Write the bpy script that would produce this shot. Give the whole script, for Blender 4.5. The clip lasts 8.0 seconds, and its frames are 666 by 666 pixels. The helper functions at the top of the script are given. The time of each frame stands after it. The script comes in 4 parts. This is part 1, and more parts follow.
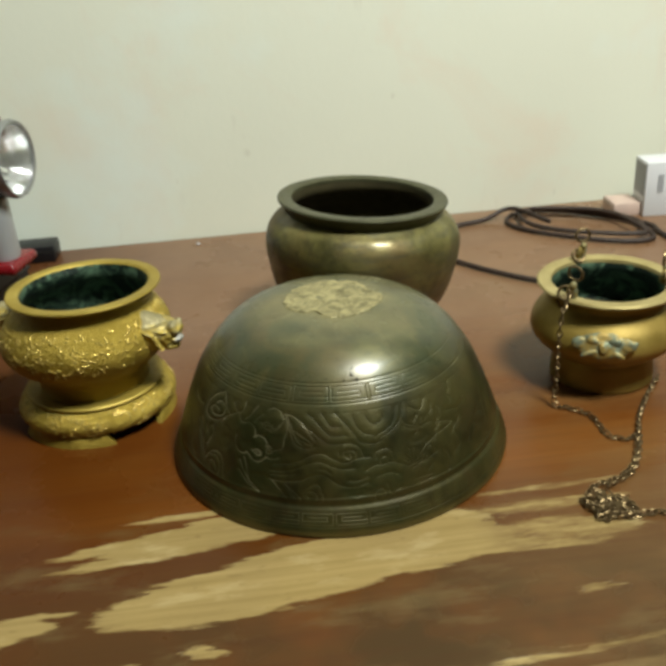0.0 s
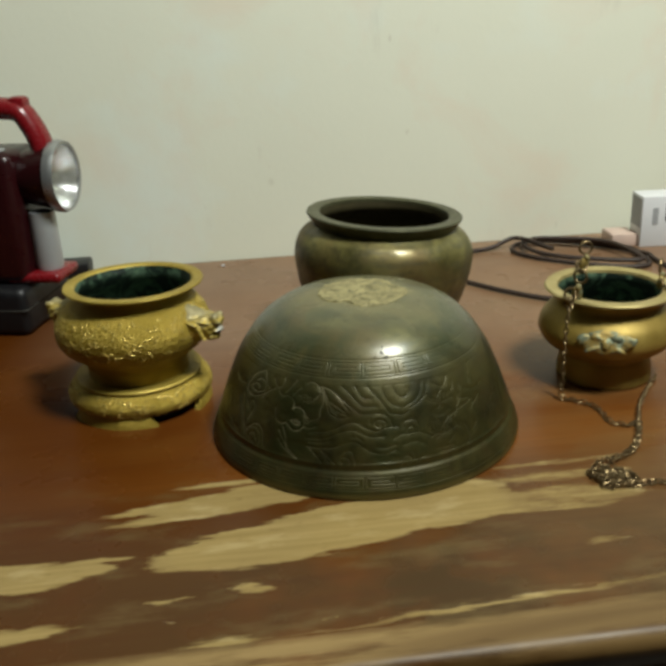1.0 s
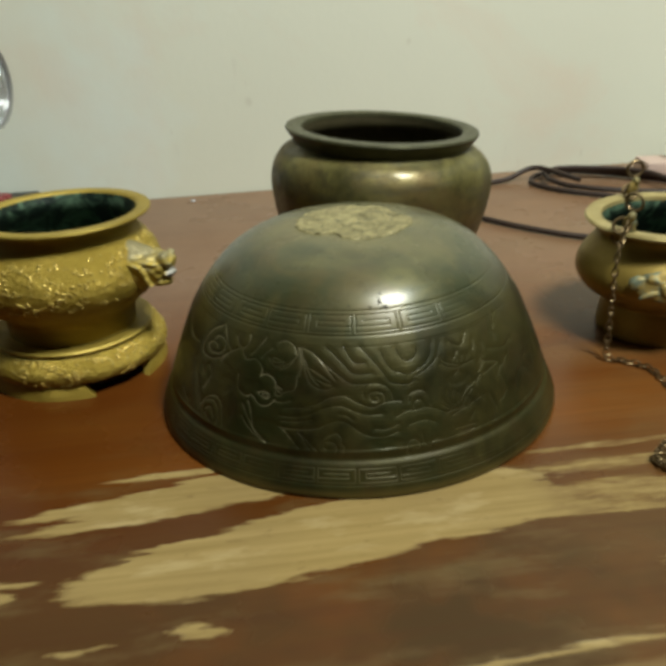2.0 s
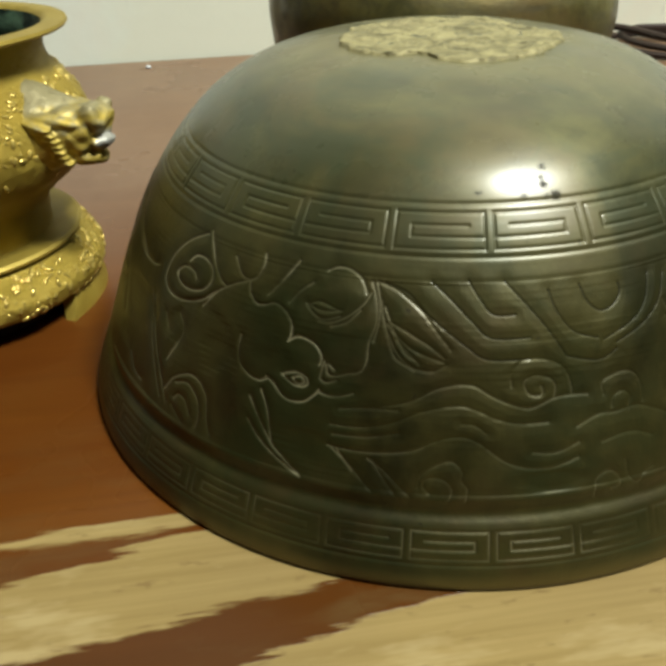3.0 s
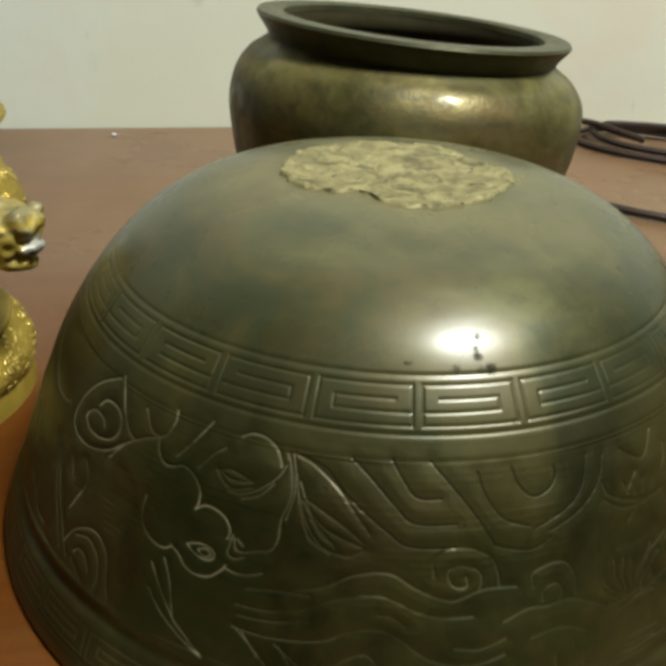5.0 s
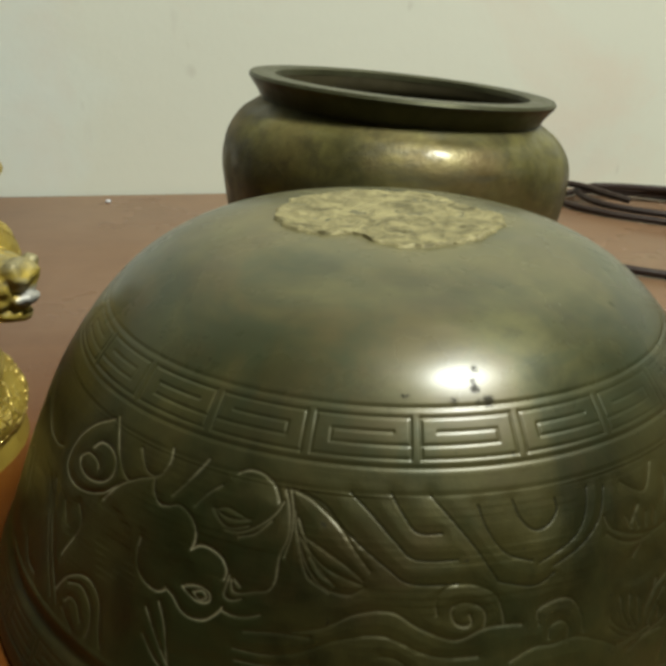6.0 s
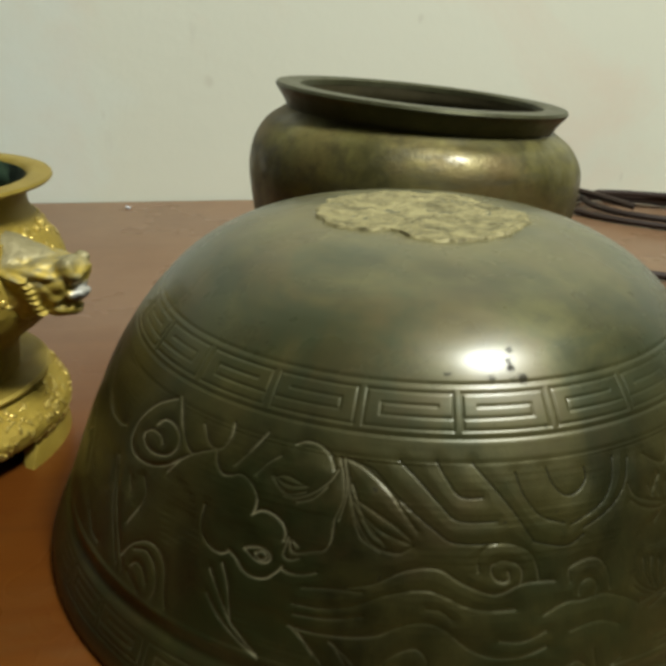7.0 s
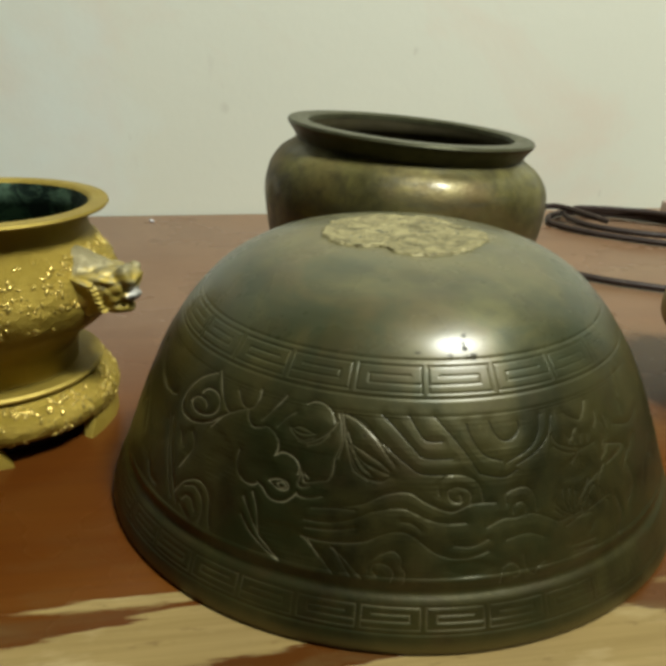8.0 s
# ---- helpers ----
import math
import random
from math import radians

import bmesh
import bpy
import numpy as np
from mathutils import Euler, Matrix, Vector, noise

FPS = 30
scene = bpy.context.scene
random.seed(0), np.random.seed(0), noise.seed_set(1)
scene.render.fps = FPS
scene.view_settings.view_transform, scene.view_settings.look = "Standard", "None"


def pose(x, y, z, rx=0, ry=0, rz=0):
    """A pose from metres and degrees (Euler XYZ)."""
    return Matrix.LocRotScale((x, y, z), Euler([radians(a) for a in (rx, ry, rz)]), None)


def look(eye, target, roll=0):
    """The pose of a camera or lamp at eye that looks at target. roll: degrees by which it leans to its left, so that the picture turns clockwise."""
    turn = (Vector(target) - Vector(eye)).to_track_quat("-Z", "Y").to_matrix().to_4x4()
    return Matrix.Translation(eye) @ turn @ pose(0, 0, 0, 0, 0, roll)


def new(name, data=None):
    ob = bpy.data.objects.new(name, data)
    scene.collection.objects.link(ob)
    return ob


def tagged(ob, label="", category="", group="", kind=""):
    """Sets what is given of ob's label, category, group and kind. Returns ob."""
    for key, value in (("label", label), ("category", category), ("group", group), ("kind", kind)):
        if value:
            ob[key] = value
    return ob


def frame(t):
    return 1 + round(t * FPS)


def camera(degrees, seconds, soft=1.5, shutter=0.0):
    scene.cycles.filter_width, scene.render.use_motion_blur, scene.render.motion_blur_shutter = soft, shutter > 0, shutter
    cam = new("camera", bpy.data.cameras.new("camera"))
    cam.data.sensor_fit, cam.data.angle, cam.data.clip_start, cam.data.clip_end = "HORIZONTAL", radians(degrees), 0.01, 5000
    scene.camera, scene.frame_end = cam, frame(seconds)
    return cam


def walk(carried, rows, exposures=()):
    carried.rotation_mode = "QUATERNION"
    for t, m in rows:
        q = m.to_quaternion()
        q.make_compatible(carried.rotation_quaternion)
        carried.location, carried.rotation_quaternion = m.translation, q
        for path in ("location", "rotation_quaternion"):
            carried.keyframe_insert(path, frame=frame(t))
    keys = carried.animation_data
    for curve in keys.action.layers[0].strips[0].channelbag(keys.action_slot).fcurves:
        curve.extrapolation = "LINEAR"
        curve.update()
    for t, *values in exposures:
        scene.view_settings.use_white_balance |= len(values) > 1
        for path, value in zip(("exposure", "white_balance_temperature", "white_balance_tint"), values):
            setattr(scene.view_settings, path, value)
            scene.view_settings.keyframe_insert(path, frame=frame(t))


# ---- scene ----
LENS = 42.74
cam = camera(LENS, 8.0, soft=4.1, shutter=0.4)
ROWS = [
    (0, 0.0436, -0.4748, 0.3031, 64.136, 3.328, 3.878),
    (0.5, 0.0294, -0.5222, 0.2912, 68.093, 1.930, 3.626),
    (1, 0.0249, -0.5445, 0.2848, 68.160, 2.360, 3.972),
    (1.2, 0.0291, -0.5460, 0.2796, 67.835, 2.498, 3.992),
    (2.3, 0.0094, -0.3397, 0.1903, 62.699, 2.346, 3.292),
    (2.5, -0.0109, -0.2878, 0.1605, 60.572, 2.148, 2.418),
    (2.7, -0.0206, -0.2569, 0.1527, 58.474, 1.760, 1.757),
    (3, -0.0252, -0.2405, 0.1464, 59.086, 1.444, 1.480),
    (3.5, -0.0119, -0.2412, 0.1483, 58.326, 1.157, 1.459),
    (4, -0.0003, -0.2441, 0.1549, 58.013, 0.323, 1.254),
    (4.5, -0.0168, -0.2143, 0.1656, 58.861, -1.351, 1.348),
    (5, -0.0148, -0.2156, 0.1609, 62.241, -2.020, 1.333),
    (6.5, -0.0162, -0.2226, 0.1534, 67.771, -1.337, 0.289),
    (7, -0.0259, -0.2363, 0.1551, 67.790, -1.540, 0.441),
    (7.5, -0.0320, -0.2724, 0.1653, 67.903, -1.649, 0.778),
    (8, -0.0253, -0.3008, 0.1756, 68.323, -1.599, 0.734),
]
walk(cam, [(t, pose(x, y, z, rx, ry, rz)) for t, x, y, z, rx, ry, rz in ROWS],
     exposures=[(0, 0.28), (0.6, 0.05), (1.2, 0.0), (2.4, 0.16), (3, 0.43), (4, 0.50), (4.6, 0.28), (5.2, 0.16), (6.3, 0.06), (8, 0.12)])

# ---- light: one warm-white ceiling lamp, high behind the camera and to its right ----
world = bpy.data.worlds.new("world")
scene.world = world
world.use_nodes = True
world.node_tree.nodes["Background"].inputs[0].default_value = (0.9, 1.0, 0.85, 1)
world.node_tree.nodes["Background"].inputs[1].default_value = 0.02
lamp_data = bpy.data.lights.new("ceiling_lamp", "AREA")
lamp_data.shape, lamp_data.size = "DISK", 0.40
lamp_data.energy, lamp_data.color = 44, (0.965, 1.0, 0.925)
lamp = new("ceiling_lamp", lamp_data)
lamp.matrix_world = look((0.63, -0.50, 1.60), (0.25, -0.1, 0.0))


# ---- material helpers ----
class Mat:
    """A node material with a Principled shader; n() adds a node, link() joins sockets."""

    def __init__(self, name):
        self.m = bpy.data.materials.new(name)
        self.m.use_nodes = True
        self.t = self.m.node_tree
        self.b = self.t.nodes["Principled BSDF"]
        self.co = self.t.nodes.new("ShaderNodeTexCoord").outputs["Object"]

    def n(self, kind, **inputs):
        node = self.t.nodes.new("ShaderNode" + kind)
        for key, value in inputs.items():
            self.put(node.inputs[int(key[1:]) if key[0] == "_" and key[1:].isdigit() else key], value)
        return node

    def put(self, socket, value):
        if isinstance(value, bpy.types.NodeSocket):
            self.t.links.new(value, socket)
        else:
            socket.default_value = value

    def math(self, op, a, b=0.0, clamp=False):
        node = self.t.nodes.new("ShaderNodeMath")
        node.operation, node.use_clamp = op, clamp
        self.put(node.inputs[0], a)
        self.put(node.inputs[1], b)
        return node.outputs[0]

    def vec(self, op, a, b):
        node = self.t.nodes.new("ShaderNodeVectorMath")
        node.operation = op
        self.put(node.inputs[0], a)
        self.put(node.inputs[1], b)
        return node.outputs["Value"] if op in ("LENGTH", "DOT_PRODUCT") else node.outputs[0]

    def place(self, scale=(1, 1, 1), loc=(0, 0, 0), rot=(0, 0, 0), source=None, kind="POINT"):
        node = self.t.nodes.new("ShaderNodeMapping")
        node.vector_type = kind
        self.put(node.inputs["Vector"], source or self.co)
        node.inputs["Location"].default_value = loc
        node.inputs["Rotation"].default_value = rot
        node.inputs["Scale"].default_value = scale
        return node.outputs[0]

    def noise(self, scale, detail=4.0, rough=0.55, source=None, distort=0.0):
        node = self.n("TexNoise", Scale=scale, Detail=detail, Roughness=rough, Distortion=distort)
        self.put(node.inputs["Vector"], source or self.co)
        return node.outputs["Fac"]

    def step(self, value, lo, hi, a=0.0, b=1.0):
        node = self.t.nodes.new("ShaderNodeMapRange")
        for key, v in (("Value", value), ("From Min", lo), ("From Max", hi), ("To Min", a), ("To Max", b)):
            self.put(node.inputs[key], v)
        return node.outputs[0]

    def mix(self, fac, a, b):
        node = self.t.nodes.new("ShaderNodeMix")
        node.data_type = "RGBA"
        self.put(node.inputs[0], fac)
        for socket, v in ((node.inputs[6], a), (node.inputs[7], b)):
            self.put(socket, (*v, 1) if isinstance(v, tuple) else v)
        return node.outputs[2]

    def bump(self, height, strength, distance, under=None):
        node = self.n("Bump", Strength=strength, Distance=distance, Height=height)
        if under is not None:
            self.put(node.inputs["Normal"], under)
        return node.outputs[0]

    def done(self, **values):
        for key, value in values.items():
            self.put(self.b.inputs[key.replace("_", " ")], (*value, 1) if isinstance(value, tuple) else value)
        return self.m


def plain(name, color, rough=0.5, metal=0.0, vary=0.15, scale=60, bump=0.0002, **more):
    m = Mat(name)
    f = m.noise(scale, 5)
    dark = tuple(c * (1 - 2 * vary) for c in color)
    r = m.step(m.noise(scale * 3, 3), 0.3, 0.7, rough * 0.85, min(1, rough * 1.2))
    return m.done(Base_Color=m.mix(f, dark, tuple(c * (1 + vary) for c in color)), Roughness=r, Metallic=metal,
                  Normal=m.bump(m.noise(scale * 4, 3), 0.3, bump), **more)


# wall: cream distemper with faint stains, specks and roller marks
m = Mat("cream_wall")
big = m.noise(3.0, 3)
stain = m.step(m.noise(5.5, 5, 0.6, distort=0.6), 0.50, 0.70)
pale = m.step(m.noise(4.2, 4, 0.6, m.place((1, 1, 1), (4, 2, 7))), 0.52, 0.70)
speck = m.step(m.noise(38, 2, 0.5, m.place((1, 1, 0.5))), 0.745, 0.80)
drip = m.step(m.noise(1.0, 4, 0.6, m.place((30, 30, 7))), 0.66, 0.78)
c = m.mix(big, (0.67, 0.68, 0.55), (0.76, 0.775, 0.645))
c = m.mix(m.math("MULTIPLY", stain, 0.60), c, (0.73, 0.61, 0.48))
c = m.mix(m.math("MULTIPLY", pale, 0.85), c, (0.72, 0.79, 0.71))
c = m.mix(m.math("MULTIPLY", drip, 0.35), c, (0.50, 0.46, 0.38))
c = m.mix(m.math("MULTIPLY", speck, 0.5), c, (0.40, 0.36, 0.28))
WALL = m.done(Base_Color=c, Roughness=0.75, Normal=m.bump(m.noise(120, 5), 0.25, 0.0008))
# ceiling, unseen walls and floor toned down to weaken bounce and reflections
CEILING = plain("ceiling_paint", (0.42, 0.43, 0.40), 0.9, scale=4, vary=0.04)
DARK_WALL = plain("dark_unseen_wall", (0.075, 0.058, 0.040), 0.7, scale=5)
FLOOR = plain("dark_unseen_floor", (0.085, 0.075, 0.06), 0.7, scale=9)

# table: red-brown varnish worn off down to pale wood, in streaks along the boards
m = Mat("worn_varnished_wood")
warp = m.n("TexNoise", Scale=1.0, Detail=6.0, Roughness=0.65)
m.put(warp.inputs["Vector"], m.place((16, 95, 16)))
warp2 = m.n("TexNoise", Scale=1.0, Detail=4.0, Roughness=0.6)
m.put(warp2.inputs["Vector"], m.place((60, 420, 60)))
shift = m.vec("MULTIPLY", m.vec("SUBTRACT", warp.outputs["Color"], (0.5, 0.5, 0.5)), (0.060, 0.013, 0.0))
shift2 = m.vec("MULTIPLY", m.vec("SUBTRACT", warp2.outputs["Color"], (0.5, 0.5, 0.5)), (0.024, 0.0040, 0.0))
fibre = m.n("TexNoise", Scale=1.0, Detail=3.0, Roughness=0.7)
m.put(fibre.inputs["Vector"], m.place((2.5, 520, 10)))
shift3 = m.vec("MULTIPLY", m.vec("SUBTRACT", fibre.outputs["Color"], (0.5, 0.5, 0.5)), (0.024, 0.0, 0.0))
warped = m.vec("MULTIPLY", m.vec("ADD", m.vec("ADD", m.vec("ADD", m.co, shift), shift2), shift3), (1, 1, 0))
WORN = [  # along the board, across it, half length, half width, turn
    (-0.040, -0.131, 0.100, 0.0215, 9), (0.030, -0.117, 0.042, 0.0235, 6), (-0.090, -0.145, 0.050, 0.011, 2),
    (-0.085, -0.089, 0.062, 0.0135, 9), (-0.135, -0.103, 0.030, 0.0042, 4), (-0.150, -0.092, 0.026, 0.0036, 6), (-0.100, -0.0705, 0.030, 0.0030, 5),
    (0.095, -0.124, 0.050, 0.0120, 0), (0.110, -0.083, 0.040, 0.0022, 2), (0.105, -0.100, 0.040, 0.0040, 1),
    (-0.215, -0.146, 0.052, 0.0125, 0), (-0.170, -0.138, 0.022, 0.0030, 0), (-0.220, -0.193, 0.044, 0.0058, 4),
    (-0.088, -0.176, 0.009, 0.0035, 0), (-0.134, -0.178, 0.005, 0.0016, 0), (0.106, -0.168, 0.008, 0.0026, 0), (-0.099, -0.2136, 0.018, 0.0022, -3.2), (0.041, -0.2064, 0.085, 0.0013, 4.0),
]
worn = 1.0
for u, v, a, b, turn in WORN:
    e = m.math("MULTIPLY", m.math("SUBTRACT", m.vec("LENGTH", m.place((a, b, 1), (u, v, 0), (0, 0, radians(turn)), warped, "TEXTURE"), (0, 0, 0)), 1.0), b)
    worn = m.math("MINIMUM", worn, e)
xyz = m.n("SeparateXYZ", Vector=warped)
edge = m.math("ADD", xyz.outputs[1], 0.2165)
scuff = m.math("SUBTRACT", 0.0105, m.math("MULTIPLY", m.step(m.noise(1.0, 6, 0.7, m.place((26, 130, 10))), 0.62, 0.70), 0.0125))
near = m.step(m.n("SeparateXYZ", Vector=m.co).outputs[1], -0.06, -0.16, 0.012, 0.0)
worn = m.math("MINIMUM", worn, m.math("ADD", scuff, near))
mask = m.step(worn, 0.0006, -0.0008)
flecks = m.step(m.noise(1.0, 6, 0.7, m.place((34, 150, 10))), 0.40, 0.60)
right = m.step(m.n("SeparateXYZ", Vector=m.co).outputs[0], 0.055, 0.085)
mask = m.math("MULTIPLY", mask, m.math("SUBTRACT", 1.0, m.math("MULTIPLY", right, m.math("SUBTRACT", 1.0, m.step(flecks, 0, 1, 0.25, 0.95)))))
edge_mask = m.math("MULTIPLY", m.step(edge, 0.003, -0.004), m.step(m.n("SeparateXYZ", Vector=m.co).outputs[2], -0.010, -0.003))
grain = m.noise(1.0, 6, 0.65, m.place((7, 230, 60)))
grain2 = m.noise(1.0, 3, 0.5, m.place((1.6, 16, 5)), 1.0)
cloud = m.noise(9, 4, 0.6)
varnish = m.mix(m.step(grain2, 0.3, 0.7), (0.076, 0.0195, 0.0022), (0.140, 0.048, 0.0075))
along = m.n("SeparateXYZ", Vector=m.co)
haze = m.math("MULTIPLY", m.step(along.outputs[1], -0.06, -0.16), m.step(cloud, 0.20, 0.5))
# varnish turns darker towards the left end
leftward = m.step(m.math("ADD", along.outputs[0], m.math("MULTIPLY", cloud, 0.12)), 0.06, -0.16)
varnish = m.mix(m.math("MULTIPLY", leftward, 0.7), varnish, (0.058, 0.0150, 0.0014))
varnish = m.mix(m.math("MULTIPLY", haze, m.math("SUBTRACT", 1.0, m.math("MULTIPLY", leftward, 0.45))), varnish, (0.043, 0.0215, 0.0050))
rub = m.step(m.noise(1.0, 5, 0.65, m.place((14, 46, 5), (3, 1, 0))), 0.52, 0.70)
varnish = m.mix(m.math("MULTIPLY", m.math("MULTIPLY", rub, m.step(along.outputs[1], -0.02, -0.12)), 0.75), varnish, (0.105, 0.070, 0.026))
dull = m.math("MULTIPLY", m.step(along.outputs[0], 0.02, 0.16), m.step(m.noise(1.0, 5, 0.65, m.place((7, 18, 5), (2, 9, 0))), 0.34, 0.60))
varnish = m.mix(m.math("MULTIPLY", dull, 0.6), varnish, (0.125, 0.068, 0.024))
varnish = m.mix(m.math("MULTIPLY", m.step(grain, 0.45, 0.75), 0.35), varnish, (0.050, 0.013, 0.003))
wood = m.mix(m.step(grain, 0.35, 0.7), (0.205, 0.140, 0.046), (0.290, 0.208, 0.080))
wood = m.mix(m.math("MULTIPLY", m.step(cloud, 0.4, 0.7), 0.4), wood, (0.185, 0.130, 0.056))
nick = m.step(m.noise(1.0, 4, 0.6, m.place((90, 260, 50))), 0.62, 0.70)
wood = m.mix(m.math("MULTIPLY", nick, 0.55), wood, (0.120, 0.072, 0.024))
scrape = m.step(m.noise(1.0, 4, 0.65, m.place((22, 70, 9), (7, 3, 1))), 0.55, 0.66)
wood = m.mix(m.math("MULTIPLY", scrape, 0.5), wood, (0.36, 0.28, 0.135))
worn_edge = m.mix(m.step(grain2, 0.35, 0.65), (0.080, 0.043, 0.014), (0.250, 0.168, 0.068))
# wall light reflected off the rear varnish, painted as a paler tone and sheen
rear_sheen = m.math("MULTIPLY", m.math("MULTIPLY", m.step(along.outputs[1], 0.04, 0.17), m.step(along.outputs[0], -0.30, -0.12)), m.step(m.noise(18, 5, 0.6), 0.25, 0.6, 0.6, 1.0))
varnish = m.mix(m.math("MULTIPLY", rear_sheen, 0.40), varnish, (0.185, 0.098, 0.050))
c = m.mix(mask, varnish, wood)
c = m.mix(m.math("MULTIPLY", edge_mask, m.step(m.noise(1.0, 5, 0.65, m.place((9, 60, 20))), 0.36, 0.52)), c, worn_edge)
rough = m.math("ADD", m.step(m.math("MAXIMUM", mask, m.math("MULTIPLY", edge_mask, 0.35)), 0, 1, 0.27, 0.56), m.step(cloud, 0.3, 0.7, -0.06, 0.10))
h = m.math("ADD", m.math("MULTIPLY", mask, -1.0), m.math("MULTIPLY", grain, 0.25))
TABLE = m.done(Base_Color=c, Specular_IOR_Level=m.step(rear_sheen, 0, 1, 0.18, 0.42), Roughness=rough, Sheen_Weight=m.math("MULTIPLY", rear_sheen, 0.75), Sheen_Roughness=0.45, Sheen_Tint=(0.98, 0.72, 0.50), Normal=m.bump(h, 0.5, 0.0004, m.bump(m.noise(14, 3, 0.5, m.place((1, 2.5, 1))), 0.15, 0.0012)))

# old bronze of the engraved bowl
PITS = (((0.0148, -0.0645, 0.0821), 0.0016), ((0.0145, -0.0668, 0.0809), 0.0013), ((0.0149, -0.0680, 0.0799), 0.0018), ((0.0106, -0.0700, 0.0779), 0.0014),
        ((0.0175, -0.0690, 0.0776), 0.0022), ((0.0154, -0.0694, 0.0774), 0.0014), ((0.0502, -0.0352, 0.0860), 0.0012))
m = Mat("dark_bronze")
cloud = m.noise(24, 6, 0.65, distort=0.6)
fine = m.noise(260, 4, 0.6)
sep = m.n("SeparateXYZ", Vector=m.co)
# weaker light on the steep engraved side is put into a darker field colour
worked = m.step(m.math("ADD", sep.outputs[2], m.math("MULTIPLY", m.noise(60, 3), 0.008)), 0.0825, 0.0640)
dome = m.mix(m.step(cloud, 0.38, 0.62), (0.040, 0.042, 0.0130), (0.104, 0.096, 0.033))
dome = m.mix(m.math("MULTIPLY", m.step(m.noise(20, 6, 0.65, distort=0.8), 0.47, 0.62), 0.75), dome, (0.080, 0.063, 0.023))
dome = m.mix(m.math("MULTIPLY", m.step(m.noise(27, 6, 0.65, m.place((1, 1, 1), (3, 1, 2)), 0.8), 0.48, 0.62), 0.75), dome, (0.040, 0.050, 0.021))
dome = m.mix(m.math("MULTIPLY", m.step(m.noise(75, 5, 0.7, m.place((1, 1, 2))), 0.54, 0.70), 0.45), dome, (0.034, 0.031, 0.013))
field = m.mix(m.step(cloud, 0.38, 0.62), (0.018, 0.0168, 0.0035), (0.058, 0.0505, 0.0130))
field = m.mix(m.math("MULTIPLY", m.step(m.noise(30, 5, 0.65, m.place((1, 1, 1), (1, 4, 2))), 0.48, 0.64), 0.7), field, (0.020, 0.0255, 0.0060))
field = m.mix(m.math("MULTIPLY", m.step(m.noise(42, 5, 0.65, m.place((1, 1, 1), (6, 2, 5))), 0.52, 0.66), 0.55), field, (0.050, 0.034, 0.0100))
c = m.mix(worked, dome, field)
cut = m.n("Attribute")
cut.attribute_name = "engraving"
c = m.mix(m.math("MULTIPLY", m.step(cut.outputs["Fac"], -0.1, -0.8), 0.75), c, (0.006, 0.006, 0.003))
pale = m.math("MULTIPLY", m.step(cut.outputs["Fac"], 0.20, 0.95), m.step(m.noise(130, 4, 0.6), 0.30, 0.60, 0.35, 0.95))
c = m.mix(pale, c, (0.24, 0.215, 0.125))
c = m.mix(m.math("MULTIPLY", m.step(sep.outputs[2], 0.0050, 0.0022), 0.6), c, (0.13, 0.098, 0.028))
crown = m.vec("LENGTH", m.vec("MULTIPLY", m.co, (1, 1, 0)), (0, 0, 0))
dust = m.math("MULTIPLY", m.step(crown, 0.060, 0.030), m.step(m.noise(38, 5, 0.6), 0.32, 0.62))
c = m.mix(m.math("MULTIPLY", dust, 0.55), c, (0.19, 0.167, 0.080))
pit = m.step(m.noise(420, 3, 0.5), 0.72, 0.78)
ragged = m.vec("ADD", m.co, m.vec("MULTIPLY", m.vec("SUBTRACT", m.n("TexNoise", Scale=700.0, Detail=4.0, Roughness=0.7).outputs["Color"], (0.5, 0.5, 0.5)), (0.0042, 0.0042, 0.0042)))
for spot, size in PITS:
    pit = m.math("MAXIMUM", pit, m.step(m.vec("LENGTH", m.vec("SUBTRACT", ragged, spot), (0, 0, 0)), size * 0.62, size * 0.45))
c = m.mix(m.math("MULTIPLY", pit, 0.75), c, (0.012, 0.011, 0.007))
gloss = m.math("MULTIPLY", m.step(worked, 0, 1, 0.80, 0.32), m.math("SUBTRACT", 1.0, m.math("MAXIMUM", m.math("MULTIPLY", pit, 0.9), m.math("MULTIPLY", dust, 0.5))))
rough = m.math("ADD", m.step(m.noise(60, 5, 0.6), 0.3, 0.7, 0.42, 0.54), m.math("ADD", m.math("MULTIPLY", dust, 0.15), m.math("MULTIPLY", pit, 0.3)))
relief = m.bump(m.noise(1.0, 4, 0.6, m.place((520, 520, 60))), m.math("MULTIPLY", worked, 0.25), 0.0005, m.bump(m.noise(34, 4, 0.6), 0.12, 0.0014))
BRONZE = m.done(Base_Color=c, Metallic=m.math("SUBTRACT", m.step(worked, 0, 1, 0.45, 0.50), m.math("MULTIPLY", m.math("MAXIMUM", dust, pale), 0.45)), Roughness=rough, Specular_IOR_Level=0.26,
                Coat_Weight=gloss, Coat_Roughness=m.math("ADD", m.step(m.noise(45, 4), 0.3, 0.7, 0.23, 0.31), m.math("MULTIPLY", worked, 0.08)), Normal=m.bump(fine, 0.16, 0.0002, relief))

m = Mat("rough_cast_bronze")
f = m.noise(115, 6, 0.62, distort=1.2)
c = m.mix(m.step(f, 0.36, 0.60), (0.12, 0.104, 0.044), (0.35, 0.305, 0.145))
c = m.mix(m.math("MULTIPLY", m.step(m.noise(45, 4), 0.55, 0.7), 0.5), c, (0.20, 0.17, 0.085))
CAST = m.done(Base_Color=c, Metallic=0.35, Roughness=0.55, Normal=m.bump(f, 0.8, 0.0022))

